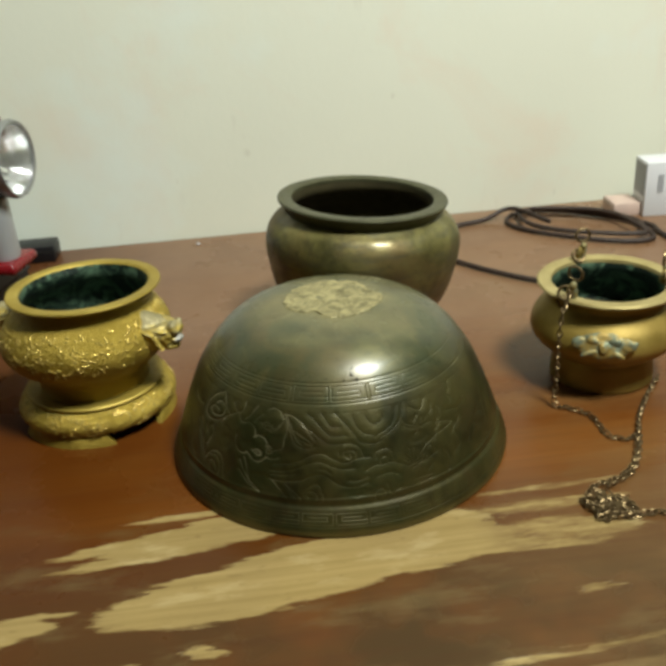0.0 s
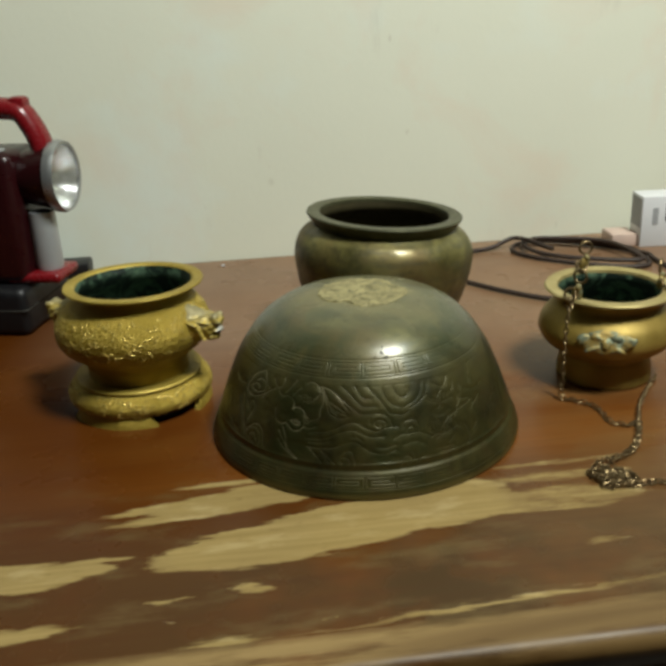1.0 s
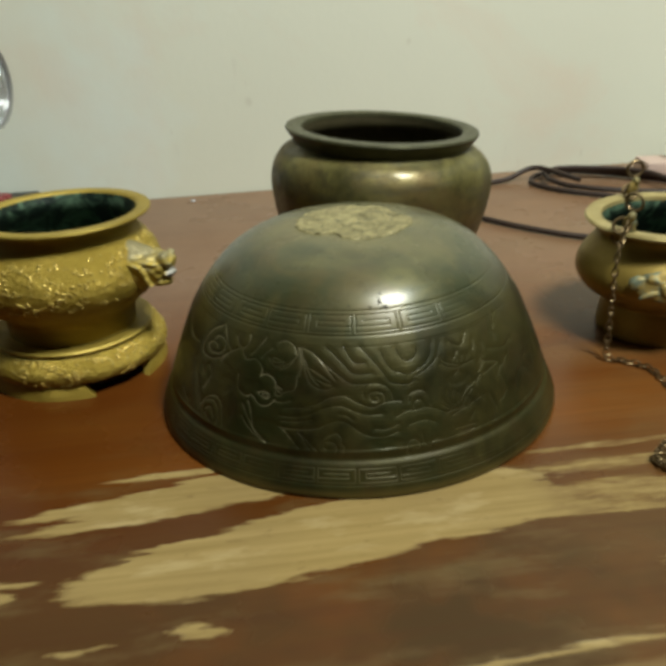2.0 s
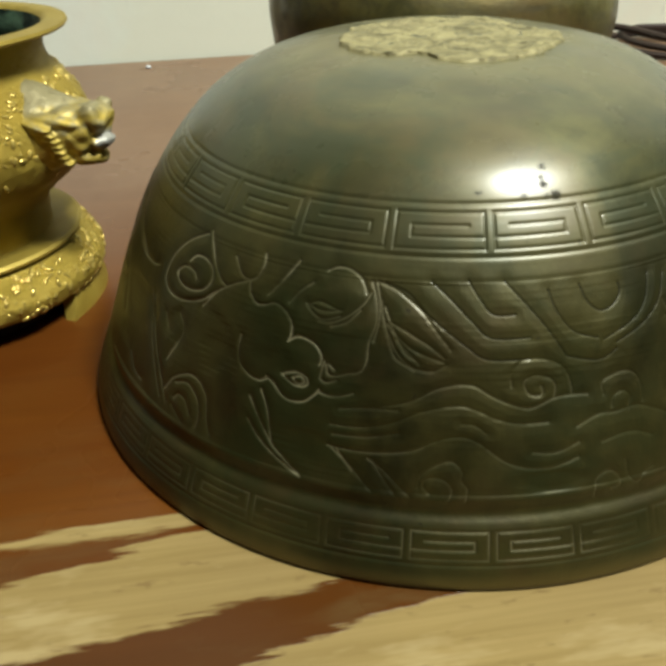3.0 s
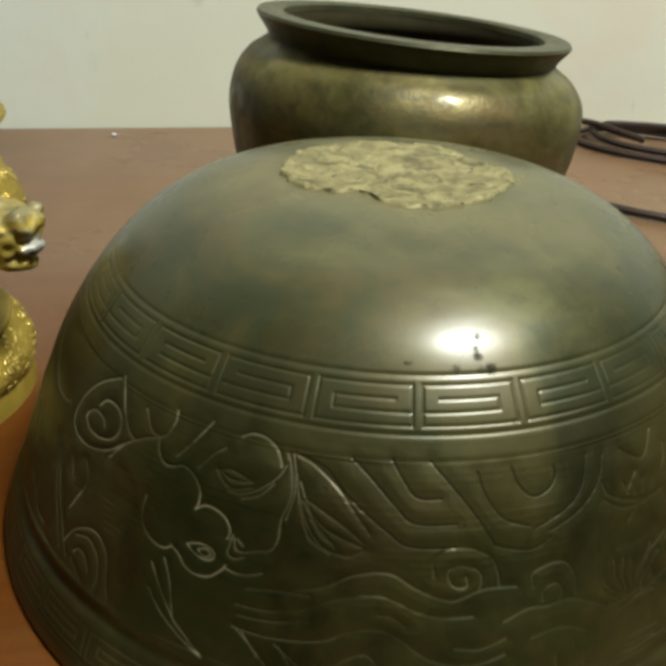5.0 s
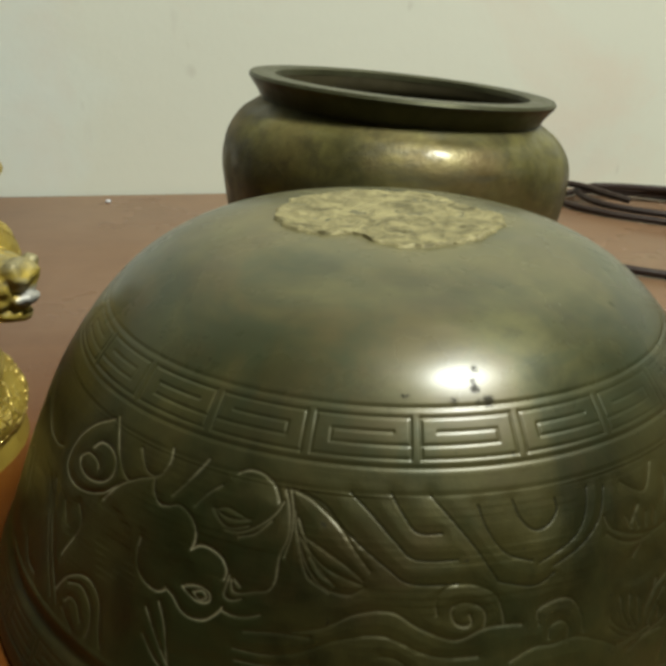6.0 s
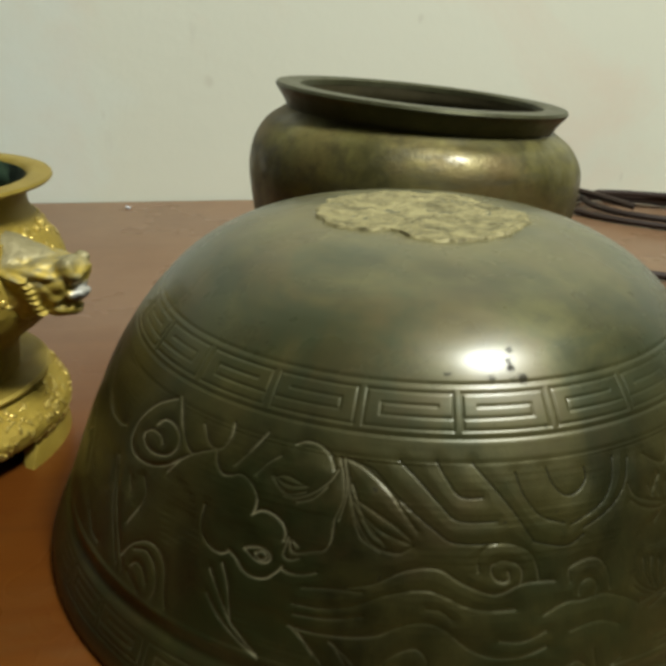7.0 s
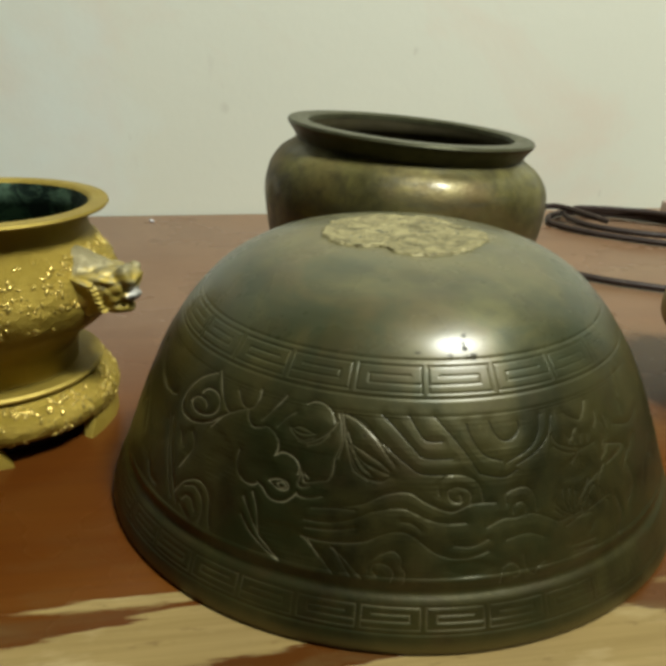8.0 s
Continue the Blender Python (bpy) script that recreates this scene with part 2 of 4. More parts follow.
m = Mat("mottled_bronze")
cloud = m.noise(34, 6, 0.65, distort=0.4)
c = m.mix(m.step(cloud, 0.35, 0.65), (0.074, 0.066, 0.019), (0.200, 0.176, 0.055))
c = m.mix(m.math("MULTIPLY", m.step(m.noise(15, 4), 0.46, 0.64), 0.8), c, (0.150, 0.098, 0.036))
c = m.mix(m.math("MULTIPLY", m.step(m.noise(70, 5, 0.65), 0.50, 0.64), 0.65), c, (0.060, 0.052, 0.022))
c = m.mix(m.math("MULTIPLY", m.step(m.noise(1.0, 5, 0.6, m.place((30, 30, 130))), 0.50, 0.64), 0.5), c, (0.075, 0.070, 0.040))
bright = m.step(m.noise(48, 5, 0.65, m.place((1, 1, 1.6), (2, 5, 1))), 0.46, 0.60)
POT = m.done(Base_Color=c, Metallic=0.52, Coat_Weight=m.math("MULTIPLY", bright, 0.28), Coat_Roughness=0.18, Roughness=m.step(bright, 0, 1, 0.56, 0.42),
             Normal=m.bump(m.noise(120, 4), 0.25, 0.0006, m.bump(m.noise(46, 5, 0.65), 0.42, 0.0018)))
POT_RIM = plain("worn_grey_bronze", (0.085, 0.084, 0.040), 0.42, 0.55, 0.3, 90)
POT_IN = plain("dark_inner_bronze", (0.066, 0.055, 0.022), 0.65, 0.4, 0.25, 70)


def brass(name, low, high, relief):
    m = Mat(name)
    cloud = m.noise(34, 5, 0.6)
    blob = m.n("TexVoronoi", Scale=330.0)
    m.put(blob.inputs["Vector"], m.vec("ADD", m.co, m.vec("MULTIPLY", m.n("TexNoise", Scale=110.0, Detail=3.0).outputs["Color"], (0.014, 0.014, 0.014))))
    c = m.mix(m.step(cloud, 0.3, 0.7), low, high)
    c = m.mix(m.math("MULTIPLY", m.step(m.noise(150, 4), 0.54, 0.70), 0.20), c, (0.17, 0.120, 0.022))
    n1 = m.bump(m.math("ADD", m.math("MULTIPLY", blob.outputs["Distance"], 1.2), m.noise(170, 4, 0.55, distort=1.0)), relief * 0.6, 0.0016)
    rough = m.step(m.noise(80, 4), 0.3, 0.7, 0.44, 0.56)
    return m.done(Base_Color=c, Metallic=0.52, Roughness=rough, Normal=m.bump(m.noise(480, 4, 0.65), relief * 0.6, 0.0006, n1))


GILT = brass("gilt_brass", (0.27, 0.188, 0.019), (0.42, 0.302, 0.045), 0.62)
GILT_SMOOTH = brass("smooth_gilt_brass", (0.27, 0.190, 0.026), (0.43, 0.320, 0.062), 0.20)
POLISHED = plain("rubbed_gilt_relief", (0.55, 0.41, 0.095), 0.20, 0.62, 0.12, 300)
BRASS = brass("aged_brass", (0.23, 0.155, 0.028), (0.37, 0.265, 0.062), 0.08)
PALE_BRASS = brass("pale_worn_brass", (0.30, 0.235, 0.085), (0.45, 0.37, 0.165), 0.10)
m = Mat("verdigris")
c = m.mix(m.step(m.noise(75, 5, 0.6, distort=1.0), 0.46, 0.62), (0.004, 0.014, 0.008), (0.085, 0.150, 0.090))
VERDIGRIS = m.done(Base_Color=c, Metallic=0.3, Roughness=0.55, Normal=m.bump(m.noise(140, 5), 0.6, 0.0012))
m = Mat("greenish_brass")
c = m.mix(m.step(m.noise(160, 4), 0.42, 0.60), (0.30, 0.21, 0.055), (0.15, 0.175, 0.115))
PATINA = m.done(Base_Color=c, Metallic=0.55, Roughness=0.55, Normal=m.bump(m.noise(260, 4), 0.5, 0.001))
m = Mat("worn_gilt")
sep = m.n("SeparateXYZ", Vector=m.co)
grey = m.math("MAXIMUM", m.step(m.noise(130, 4, 0.6), 0.52, 0.62, 0, 0.7), m.step(m.math("ADD", sep.outputs[2], m.math("MULTIPLY", m.noise(220, 3), 0.006)), 0.0085, 0.0115, 0, 0.85))
c = m.mix(grey, (0.44, 0.325, 0.058), (0.25, 0.225, 0.135))
c = m.mix(m.math("MULTIPLY", m.step(m.noise(300, 3), 0.60, 0.70), 0.5), c, (0.07, 0.05, 0.02))
c = m.mix(m.math("MULTIPLY", m.step(sep.outputs[0], 0.0185, 0.0200), m.step(sep.outputs[2], 0.0015, -0.0005)), c, (0.42, 0.41, 0.36))
BEAST = m.done(Base_Color=c, Metallic=0.42, Roughness=m.step(m.noise(240, 3), 0.42, 0.66, 0.62, 0.36), Normal=m.bump(m.noise(320, 4), 0.5, 0.0010))
SHADE_AND_SEAM = plain("shade_and_seam_black", (0.015, 0.012, 0.008), 0.9, 0.0)
CHAIN = plain("tarnished_brass_links", (0.22, 0.155, 0.075), 0.36, 0.85, 0.3, 200)
CORD = plain("brown_cord", (0.028, 0.014, 0.008), 0.6)
RED = plain("red_plastic", (0.16, 0.006, 0.009), 0.26, vary=0.06)
DARK_RED = plain("dark_red_plastic", (0.020, 0.0022, 0.003), 0.30, vary=0.1)
BLACK = plain("black_plastic", (0.005, 0.005, 0.006), 0.42, vary=0.1)
SILVER = plain("silver_plastic", (0.46, 0.49, 0.50), 0.33, 0.45, 0.05)
BEZEL = plain("grey_bezel_metal", (0.34, 0.35, 0.35), 0.30, 0.75, 0.06)
CHROME = plain("chrome", (0.86, 0.87, 0.88), 0.17, 1.0, 0.02)
WHITE = plain("white_card", (0.66, 0.67, 0.68), 0.5, vary=0.03)
GREY = plain("grey_card", (0.33, 0.34, 0.35), 0.55, vary=0.05)
PINK = plain("pink_card", (0.56, 0.42, 0.35), 0.5, vary=0.05)
LEG_WOOD = plain("brown_leg_wood", (0.11, 0.045, 0.016), 0.45, vary=0.2, scale=25)
m = Mat("clear_lens")
GLASS = m.done(Base_Color=(0.95, 0.97, 0.97), Roughness=0.03, Transmission_Weight=1.0, IOR=1.45)


# ---- mesh helpers ----
def part(name, bm, material, parent=None, label="", smooth=True, sharp=40):
    """Links a bmesh, or a mesh, as one object, under a thing or part if one is given."""
    if isinstance(bm, bmesh.types.BMesh):
        me = bpy.data.meshes.new(name)
        bmesh.ops.recalc_face_normals(bm, faces=bm.faces)
        if smooth:
            for e in bm.edges:
                e.smooth = len(e.link_faces) == 2 and e.calc_face_angle(0) < radians(sharp)
            for f in bm.faces:
                f.smooth = True
        bm.to_mesh(me)
        bm.free()
    else:
        me = bm
    if material and not me.materials:
        me.materials.append(material)
    ob = new(name, me)
    ob.parent = parent
    return tagged(ob, label)


def thing(name, at, label, category, group="", kind=""):
    ob = new(name)
    ob.matrix_world = at
    ob.empty_display_size = 0.02
    return tagged(ob, label, category, group, kind)


def box_bm(x0, x1, y0, y1, z0, z1, bevel=0.0, seg=2):
    bm = bmesh.new()
    bmesh.ops.create_cube(bm, size=1, matrix=Matrix.LocRotScale(((x0 + x1) / 2, (y0 + y1) / 2, (z0 + z1) / 2), None, (x1 - x0, y1 - y0, z1 - z0)))
    if bevel:
        bmesh.ops.bevel(bm, geom=bm.edges[:], offset=bevel, segments=seg, profile=0.5, affect="EDGES")
    return bm


def rounded(profile, steps=5):
    """Points of a smooth curve through a profile of (r, z)."""
    p = [Vector(q) for q in profile]
    out = []
    for i in range(len(p) - 1):
        a, b, c, d = p[max(i - 1, 0)], p[i], p[i + 1], p[min(i + 2, len(p) - 1)]
        for k in range(steps):
            t = k / steps
            out.append(0.5 * (2 * b + (c - a) * t + (2 * a - 5 * b + 4 * c - d) * t * t + (3 * b - a - 3 * c + d) * t ** 3))
    return out + [p[-1]]


def lathe(profile, seg=96, wobble=0.0, a0=0.0, a1=360.0, seed=0.0):
    """A turned shell from (r, z) points; a part turn leaves both ends closed by flat caps."""
    bm = bmesh.new()
    full = a1 - a0 >= 360
    n = seg if full else seg + 1
    rings = []
    for r, z in profile:
        ring = []
        for k in range(n):
            a = radians(a0 + (a1 - a0) * k / seg)
            w = 1 + wobble * noise.noise((math.cos(a) * 3 + seed, math.sin(a) * 3, z * 60))
            ring.append(bm.verts.new((r * w * math.sin(a), -r * w * math.cos(a), z)))
        rings.append(ring)
    for p, q in zip(rings, rings[1:]):
        for k in range(seg):
            j = (k + 1) % n
            bm.faces.new((p[k], p[j], q[j], q[k]))
    if not full:
        bm.faces.new([ring[0] for ring in rings])
        bm.faces.new([ring[-1] for ring in reversed(rings)])
    bmesh.ops.remove_doubles(bm, verts=bm.verts, dist=1e-6)
    return bm


def sweep(points, radius, seg=10, closed=False):
    """A round bar along points."""
    bm = bmesh.new()
    pts = [Vector(p) for p in points]
    rings, side = [], Vector((0.3, 0.2, 1)).normalized()
    for i, p in enumerate(pts):
        before = pts[i - 1] if i or closed else p
        after = pts[(i + 1) % len(pts)] if i + 1 < len(pts) or closed else p
        d = (after - before).normalized()
        side = (side - d * side.dot(d)).normalized()
        up = d.cross(side)
        rings.append([bm.verts.new(p + radius * (math.cos(a) * side + math.sin(a) * up)) for a in (2 * math.pi * k / seg for k in range(seg))])
    pairs = list(zip(rings, rings[1:])) + ([(rings[-1], rings[0])] if closed else [])
    for a, b in pairs:
        for k in range(seg):
            bm.faces.new((a[k], a[(k + 1) % seg], b[(k + 1) % seg], b[k]))
    if not closed:
        bm.faces.new(rings[0])
        bm.faces.new(list(reversed(rings[-1])))
    return bm


def smooth_path(points, steps=8):
    p = [Vector(q) for q in points]
    out = []
    for i in range(len(p) - 1):
        a, b, c, d = p[max(i - 1, 0)], p[i], p[i + 1], p[min(i + 2, len(p) - 1)]
        for k in range(steps):
            t = k / steps
            out.append(0.5 * (2 * b + (c - a) * t + (2 * a - 5 * b + 4 * c - d) * t * t + (3 * b - a - 3 * c + d) * t ** 3))
    return out + [p[-1]]


def blob(bm, at, size, rough=0.0, freq=90, turn=(0, 0, 0), sub=3):
    """Adds a lumpy ellipsoid to bm."""
    v = bmesh.ops.create_icosphere(bm, subdivisions=sub, radius=1)["verts"]
    rot = Euler([radians(a) for a in turn]).to_matrix()
    for q in v:
        p = rot @ Vector([a * b for a, b in zip(q.co, size)])
        q.co = Vector(at) + p * (1 + rough * noise.noise((Vector(at) + p) * freq))


def fuse(ob, size, smooth=4):
    """Runs the lumps of a casting into one skin."""
    r = ob.modifiers.new("skin", "REMESH")
    r.mode, r.voxel_size, r.use_smooth_shade = "VOXEL", size, True
    s = ob.modifiers.new("soften", "SMOOTH")
    s.factor, s.iterations = 0.5, smooth
    return ob


def emboss(bm, z0, z1, amount, freq):
    """Raises worn bosses on a turned part between two heights."""
    for v in bm.verts:
        if z0 < v.co.z < z1:
            fade = min(1, (v.co.z - z0) / 0.004, (z1 - v.co.z) / 0.004)
            n = noise.noise(v.co * freq) + 0.5 * noise.noise(v.co * freq * 2.1)
            out = Vector((v.co.x, v.co.y, 0)).normalized()
            v.co += out * amount * fade * max(0.0, n) ** 0.6
    return bm


def ring_bm(major, minor, seg=20, side=8, stretch=1.0):
    return sweep([(stretch * major * math.cos(a), major * math.sin(a), 0) for a in (2 * math.pi * k / seg for k in range(seg))], minor, side, True)


# ---- the room and the table, turned together ----
TURN = 10.8
ROOM = pose(0, 0, 0, 0, 0, TURN)


def structure(name, bm, material, label, category):
    ob = part(name, bm, material, smooth=False)
    ob.matrix_world = ROOM
    return tagged(ob, label, category, kind="structure")


BACK, FRONT, SIDE, TOP, GROUND = 0.424, -4.2, 2.8, 1.95, -0.76
structure("wall_north", box_bm(-SIDE - 0.12, SIDE + 0.12, BACK, BACK + 0.12, GROUND, TOP), WALL, "cream painted plaster wall with faint stains", "wall")
# unseen walls, floor and ceiling, added; their dark tones hold back reflected light
structure("wall_south", box_bm(-SIDE - 0.12, SIDE + 0.12, FRONT - 0.12, FRONT, GROUND, TOP), DARK_WALL, "unseen plain wall added to the room, dark brown to cut reflections", "wall")
structure("wall_east", box_bm(SIDE, SIDE + 0.12, FRONT, BACK, GROUND, TOP), DARK_WALL, "unseen plain wall added to the room, dark brown to cut reflections", "wall")
structure("wall_west", box_bm(-SIDE - 0.12, -SIDE, FRONT, BACK, GROUND, TOP), DARK_WALL, "unseen plain wall added to the room, dark brown to cut reflections", "wall")
structure("floor", box_bm(-SIDE - 0.12, SIDE + 0.12, FRONT - 0.12, BACK + 0.12, GROUND - 0.1, GROUND), FLOOR, "unseen plain floor, kept dark to limit bounce", "floor")
structure("ceiling", box_bm(-SIDE - 0.12, SIDE + 0.12, FRONT - 0.12, BACK + 0.12, TOP, TOP + 0.1), CEILING, "unseen plain ceiling, greyed to weaken bounce", "ceiling")


def make_table():
    table = thing("table", pose(0, 0, GROUND) @ ROOM, "red-brown varnished wooden table worn to pale wood along its front", "table")
    rise = -GROUND
    v0, v1, thick, r = -0.2415, BACK - 0.003, 0.024, 0.0095
    outline = [(v1, -thick), (v1, 0.0), (-0.10, 0.0)]
    outline += [(v0 + r + r * math.cos(a), -r + r * math.sin(a)) for a in (radians(90 + 90 * k / 8) for k in range(9))]
    outline += [(v0 + 0.004, -thick + 0.002), (v0 + 0.006, -thick)]
    bm = bmesh.new()
    stations = [-0.72 + 0.02 * k for k in range(73)]
    rows = [[bm.verts.new((u, v, z)) for v, z in outline] for u in stations]
    for a, b in zip(rows, rows[1:]):
        for k in range(len(outline)):
            j = (k + 1) % len(outline)
            bm.faces.new((a[k], a[j], b[j], b[k]))
    bm.faces.new(rows[0])
    bm.faces.new(list(reversed(rows[-1])))
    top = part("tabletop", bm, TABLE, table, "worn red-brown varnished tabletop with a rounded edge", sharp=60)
    top.location.z = rise
    for u0, u1, w0, w1 in ((-0.64, 0.64, -0.20, -0.18), (-0.64, 0.64, 0.36, 0.38), (-0.66, -0.64, -0.18, 0.36), (0.64, 0.66, -0.18, 0.36)):
        part("apron", box_bm(u0, u1, w0, w1, rise - thick - 0.08, rise - thick, 0.002), LEG_WOOD, table)
    for u in (-0.64, 0.64):
        for v in (-0.18, 0.36):
            part("leg", box_bm(u - 0.022, u + 0.022, v - 0.022, v + 0.022, 0, rise - thick, 0.003), LEG_WOOD, table)


make_table()


# ---- the engraved bowl, upside down ----
def make_bowl():
    bowl = thing("bowl", pose(-0.0017, -0.0007, 0), "dark olive bronze bowl upside down, engraved with waves and key bands", "bowl")
    curve = rounded([(0.1062, 0.0), (0.1076, 0.0013), (0.1067, 0.0060), (0.1043, 0.0120), (0.1017, 0.0180), (0.0998, 0.0240), (0.0962, 0.0345), (0.0927, 0.0433),
                     (0.0869, 0.0563), (0.0792, 0.0684), (0.0733, 0.0757), (0.0671, 0.0820), (0.0596, 0.0872), (0.0516, 0.0911),
                     (0.0425, 0.0936), (0.0338, 0.0949), (0.0164, 0.0956), (0.0005, 0.0957)], 12)
    R, Z = np.array([p.x for p in curve]), np.array([p.y for p in curve])
    S = np.concatenate([[0], np.cumsum(np.hypot(np.diff(R), np.diff(Z)))])
    s_top = np.interp(0.0790, Z, S)
    s = np.concatenate([np.arange(0, s_top, 0.00025), np.linspace(s_top, S[-1], 70)])
    th = np.concatenate([np.arange(-100, -66, 0.3), np.arange(-66, 66, 0.125), np.arange(66, 100, 0.3), np.arange(100, 260, 1.25)])
    r, z = np.interp(s, S, R), np.interp(s, S, Z)
    nr, nz = np.gradient(z, s), -np.gradient(r, s)
    fine = np.full((len(s), len(th)), 9.0)
    band = np.full((len(s), len(th)), 9.0)
    crease = np.full((len(s), len(th)), 9.0)

    def draw(field, points, reach=3.2):
        """Lowers the field to its distance, in mm, from a smooth line of (degrees, mm up)."""
        for t, zz in points:
            row = np.searchsorted(z[:len(z) - 70], zz / 1000)
            rr = r[min(row, len(r) - 1)] * 1000
            w = math.degrees(reach / rr)
            i0, i1 = max(row - 13, 0), min(row + 14, len(s))
            j0, j1 = np.searchsorted(th, t - w), np.searchsorted(th, t + w)
            if j1 <= j0 or i1 <= i0:
                continue
            d = np.hypot((s[i0:i1, None] - np.interp(zz / 1000, Z, S)) * 1000, np.radians(th[None, j0:j1] - t) * rr)
            field[i0:i1, j0:j1] = np.minimum(field[i0:i1, j0:j1], d)

    def dense(points, step=0.35):
        out = []
        for (a, b), (c, d) in zip(points, points[1:]):
            n = max(2, int(math.hypot((c - a) * 1.65, d - b) / step))
            out += [(a + (c - a) * k / n, b + (d - b) * k / n) for k in range(n)]
        return out + [points[-1]]

    def engrave(*points):
        p = smooth_path([(a, b, 0) for a, b in points], 6)
        draw(fine, dense([(q.x, q.y) for q in p]))

    def fold(*points):
        p = smooth_path([(a, b, 0) for a, b in points], 6)
        draw(crease, dense([(q.x, q.y) for q in p]))

    # scroll and twigs
    engrave((-48.8, 57.5), (-47.6, 59.2), (-45.2, 59.5), (-43, 58.1), (-42.6, 55.5), (-44, 53.2), (-46.8, 51.9), (-49.6, 52.1), (-51.1, 53.9), (-49.5, 56), (-47, 55.9), (-46, 54.7))
    engrave((-46.8, 64.3), (-50.8, 61.2), (-53.5, 56.7), (-54.3, 51.3), (-52.1, 48.8), (-48, 48.8), (-43.7, 51.1), (-40.9, 54.2))
    engrave((-43.2, 49.9), (-40.6, 54.4), (-37.7, 57.1), (-34.7, 58.9))
    engrave((-46, 65), (-43.3, 60.3), (-40.8, 57.1), (-39.2, 56.1))
    # curled creature
    engrave((-34.8, 59), (-34.2, 56.6), (-32.6, 54.9), (-31.1, 55.2), (-29.4, 56), (-27.5, 55.1), (-26.2, 53), (-26, 50.8), (-26.3, 49.3))
    engrave((-26.3, 49.3), (-25.1, 50.5), (-23.5, 50.5), (-21.9, 49.5), (-21, 47.6), (-21.1, 45.9))
    engrave((-34.3, 47.6), (-34.4, 44.7), (-33.6, 41.7), (-31.8, 39.9), (-30, 39.5), (-28.8, 40.5))
    engrave((-26.5, 42.3), (-25.5, 43), (-24.2, 43.4), (-22.9, 43), (-22.5, 41.8), (-23.1, 40.8), (-24.4, 40.7), (-25.8, 41.7), (-26.5, 42.3))
    engrave((-24.8, 42.1), (-23.7, 42.8), (-23, 41.9), (-23.9, 41.1), (-24.8, 42.1))
    engrave((-28.9, 40.8), (-27.6, 39.8), (-26.3, 38), (-24.7, 37.2), (-22.8, 37.7), (-21.3, 39.7), (-20.8, 40.9))
    engrave((-20.5, 46.8), (-20.7, 44.8), (-20.8, 43.2), (-19.8, 42.6), (-18.5, 43.4))
    engrave((-20.2, 46.3), (-19.8, 44.5), (-18.8, 44.2), (-17, 45.1), (-15.3, 45.9), (-14.6, 48), (-14.6, 50.2))
    engrave((-19.8, 46.4), (-18.9, 45.4))
    engrave((-20.9, 40.4), (-19.3, 40), (-17.5, 40.4), (-16, 41.3))
    engrave((-33.3, 64.6), (-33.1, 62.4), (-34.1, 59.5), (-36.4, 59.2), (-38.9, 62.3))
    engrave((-27, 64.9), (-28.7, 61.5), (-31, 57.2))
    engrave((-24, 61.5), (-25.8, 59.5), (-27.1, 56.9))
    engrave((-24.4, 57.5), (-23, 55.8), (-21.4, 55.1), (-19, 56.2))
    engrave((-24.2, 57.6), (-22.4, 56.7), (-20.6, 56.7), (-19, 57.2))
    engrave((-23.9, 57.4), (-22.2, 58.2), (-19.2, 57.1))
    engrave((-22.1, 54.6), (-20.1, 54.8), (-17.8, 56.5), (-15.8, 59), (-14.9, 61.2))
    engrave((-20, 54), (-17.9, 55.2), (-16.1, 57.8))
    engrave((-21.9, 64.2), (-20.4, 65), (-18.3, 64.8), (-16.5, 63.4), (-15.5, 61))
    # stem of the leaf
    engrave((-14.9, 63.2), (-14, 59.9), (-13.7, 56), (-14.5, 52.1), (-14.5, 49.6))
    engrave((-14.2, 63.3), (-13.5, 60), (-13.3, 56.1), (-13.9, 52.2))
    engrave((-13.3, 60.1), (-12.6, 56.2), (-11.3, 50.9), (-10.3, 49), (-8, 47.3))
    engrave((-12.7, 59), (-11.1, 54.7), (-9.5, 50.7), (-8.1, 49.4))
    # shell
    engrave((-47.9, 26.9), (-46.1, 31), (-43.2, 33.7), (-40.8, 33.6), (-38.9, 30.8), (-38.2, 26), (-37.3, 22.5))
    engrave((-45.5, 30.3), (-42.8, 31.7), (-40.6, 29.5), (-39.8, 25.5), (-40.1, 22.5))
    engrave((-45.4, 26.3), (-44.4, 27.9), (-42.8, 27.4), (-41.6, 24.8))
    engrave((-45.7, 24.4), (-43, 21.9))
    engrave((-48, 45.7), (-46.3, 42.2), (-48.5, 34.2))
    engrave((-51.5, 44), (-50.1, 41))
    # reeds
    engrave((-57.2, 44.8), (-54.3, 37.4), (-52, 31.4), (-48.9, 24.3))
    engrave((-55.9, 45.6), (-53.3, 38.1), (-50.8, 32.3), (-47.1, 24))
    engrave((-78, 59.5), (-70.7, 55.5), (-64.4, 52.2), (-60, 51.4), (-57.4, 52.4))
    engrave((-60.2, 27.6), (-57.6, 24.3), (-54.8, 23.9))
    # leaf
    engrave((-14, 63.3), (-10.9, 61.9), (-7.5, 58.6), (-4.9, 54.3), (-3.3, 51.6))
    engrave((-12.9, 57.4), (-10.9, 51.3), (-8.6, 48), (-5.7, 47.2), (-3.8, 48.7))
    engrave((-12.2, 56), (-8.9, 51.7), (-4.1, 49.1))
    engrave((-10.7, 53), (-7.5, 48.6))
    engrave((-11.6, 56.1), (-9, 54.5))
    engrave((-8.7, 54.2), (-6, 52.1), (-4.1, 49.9))
    # hanging folds
    fold((-13, 63.3), (-9.6, 61.7), (-6.9, 58.3), (-3.7, 54.8), (-1.1, 52.1), (1.6, 49.7), (7.3, 49.5))
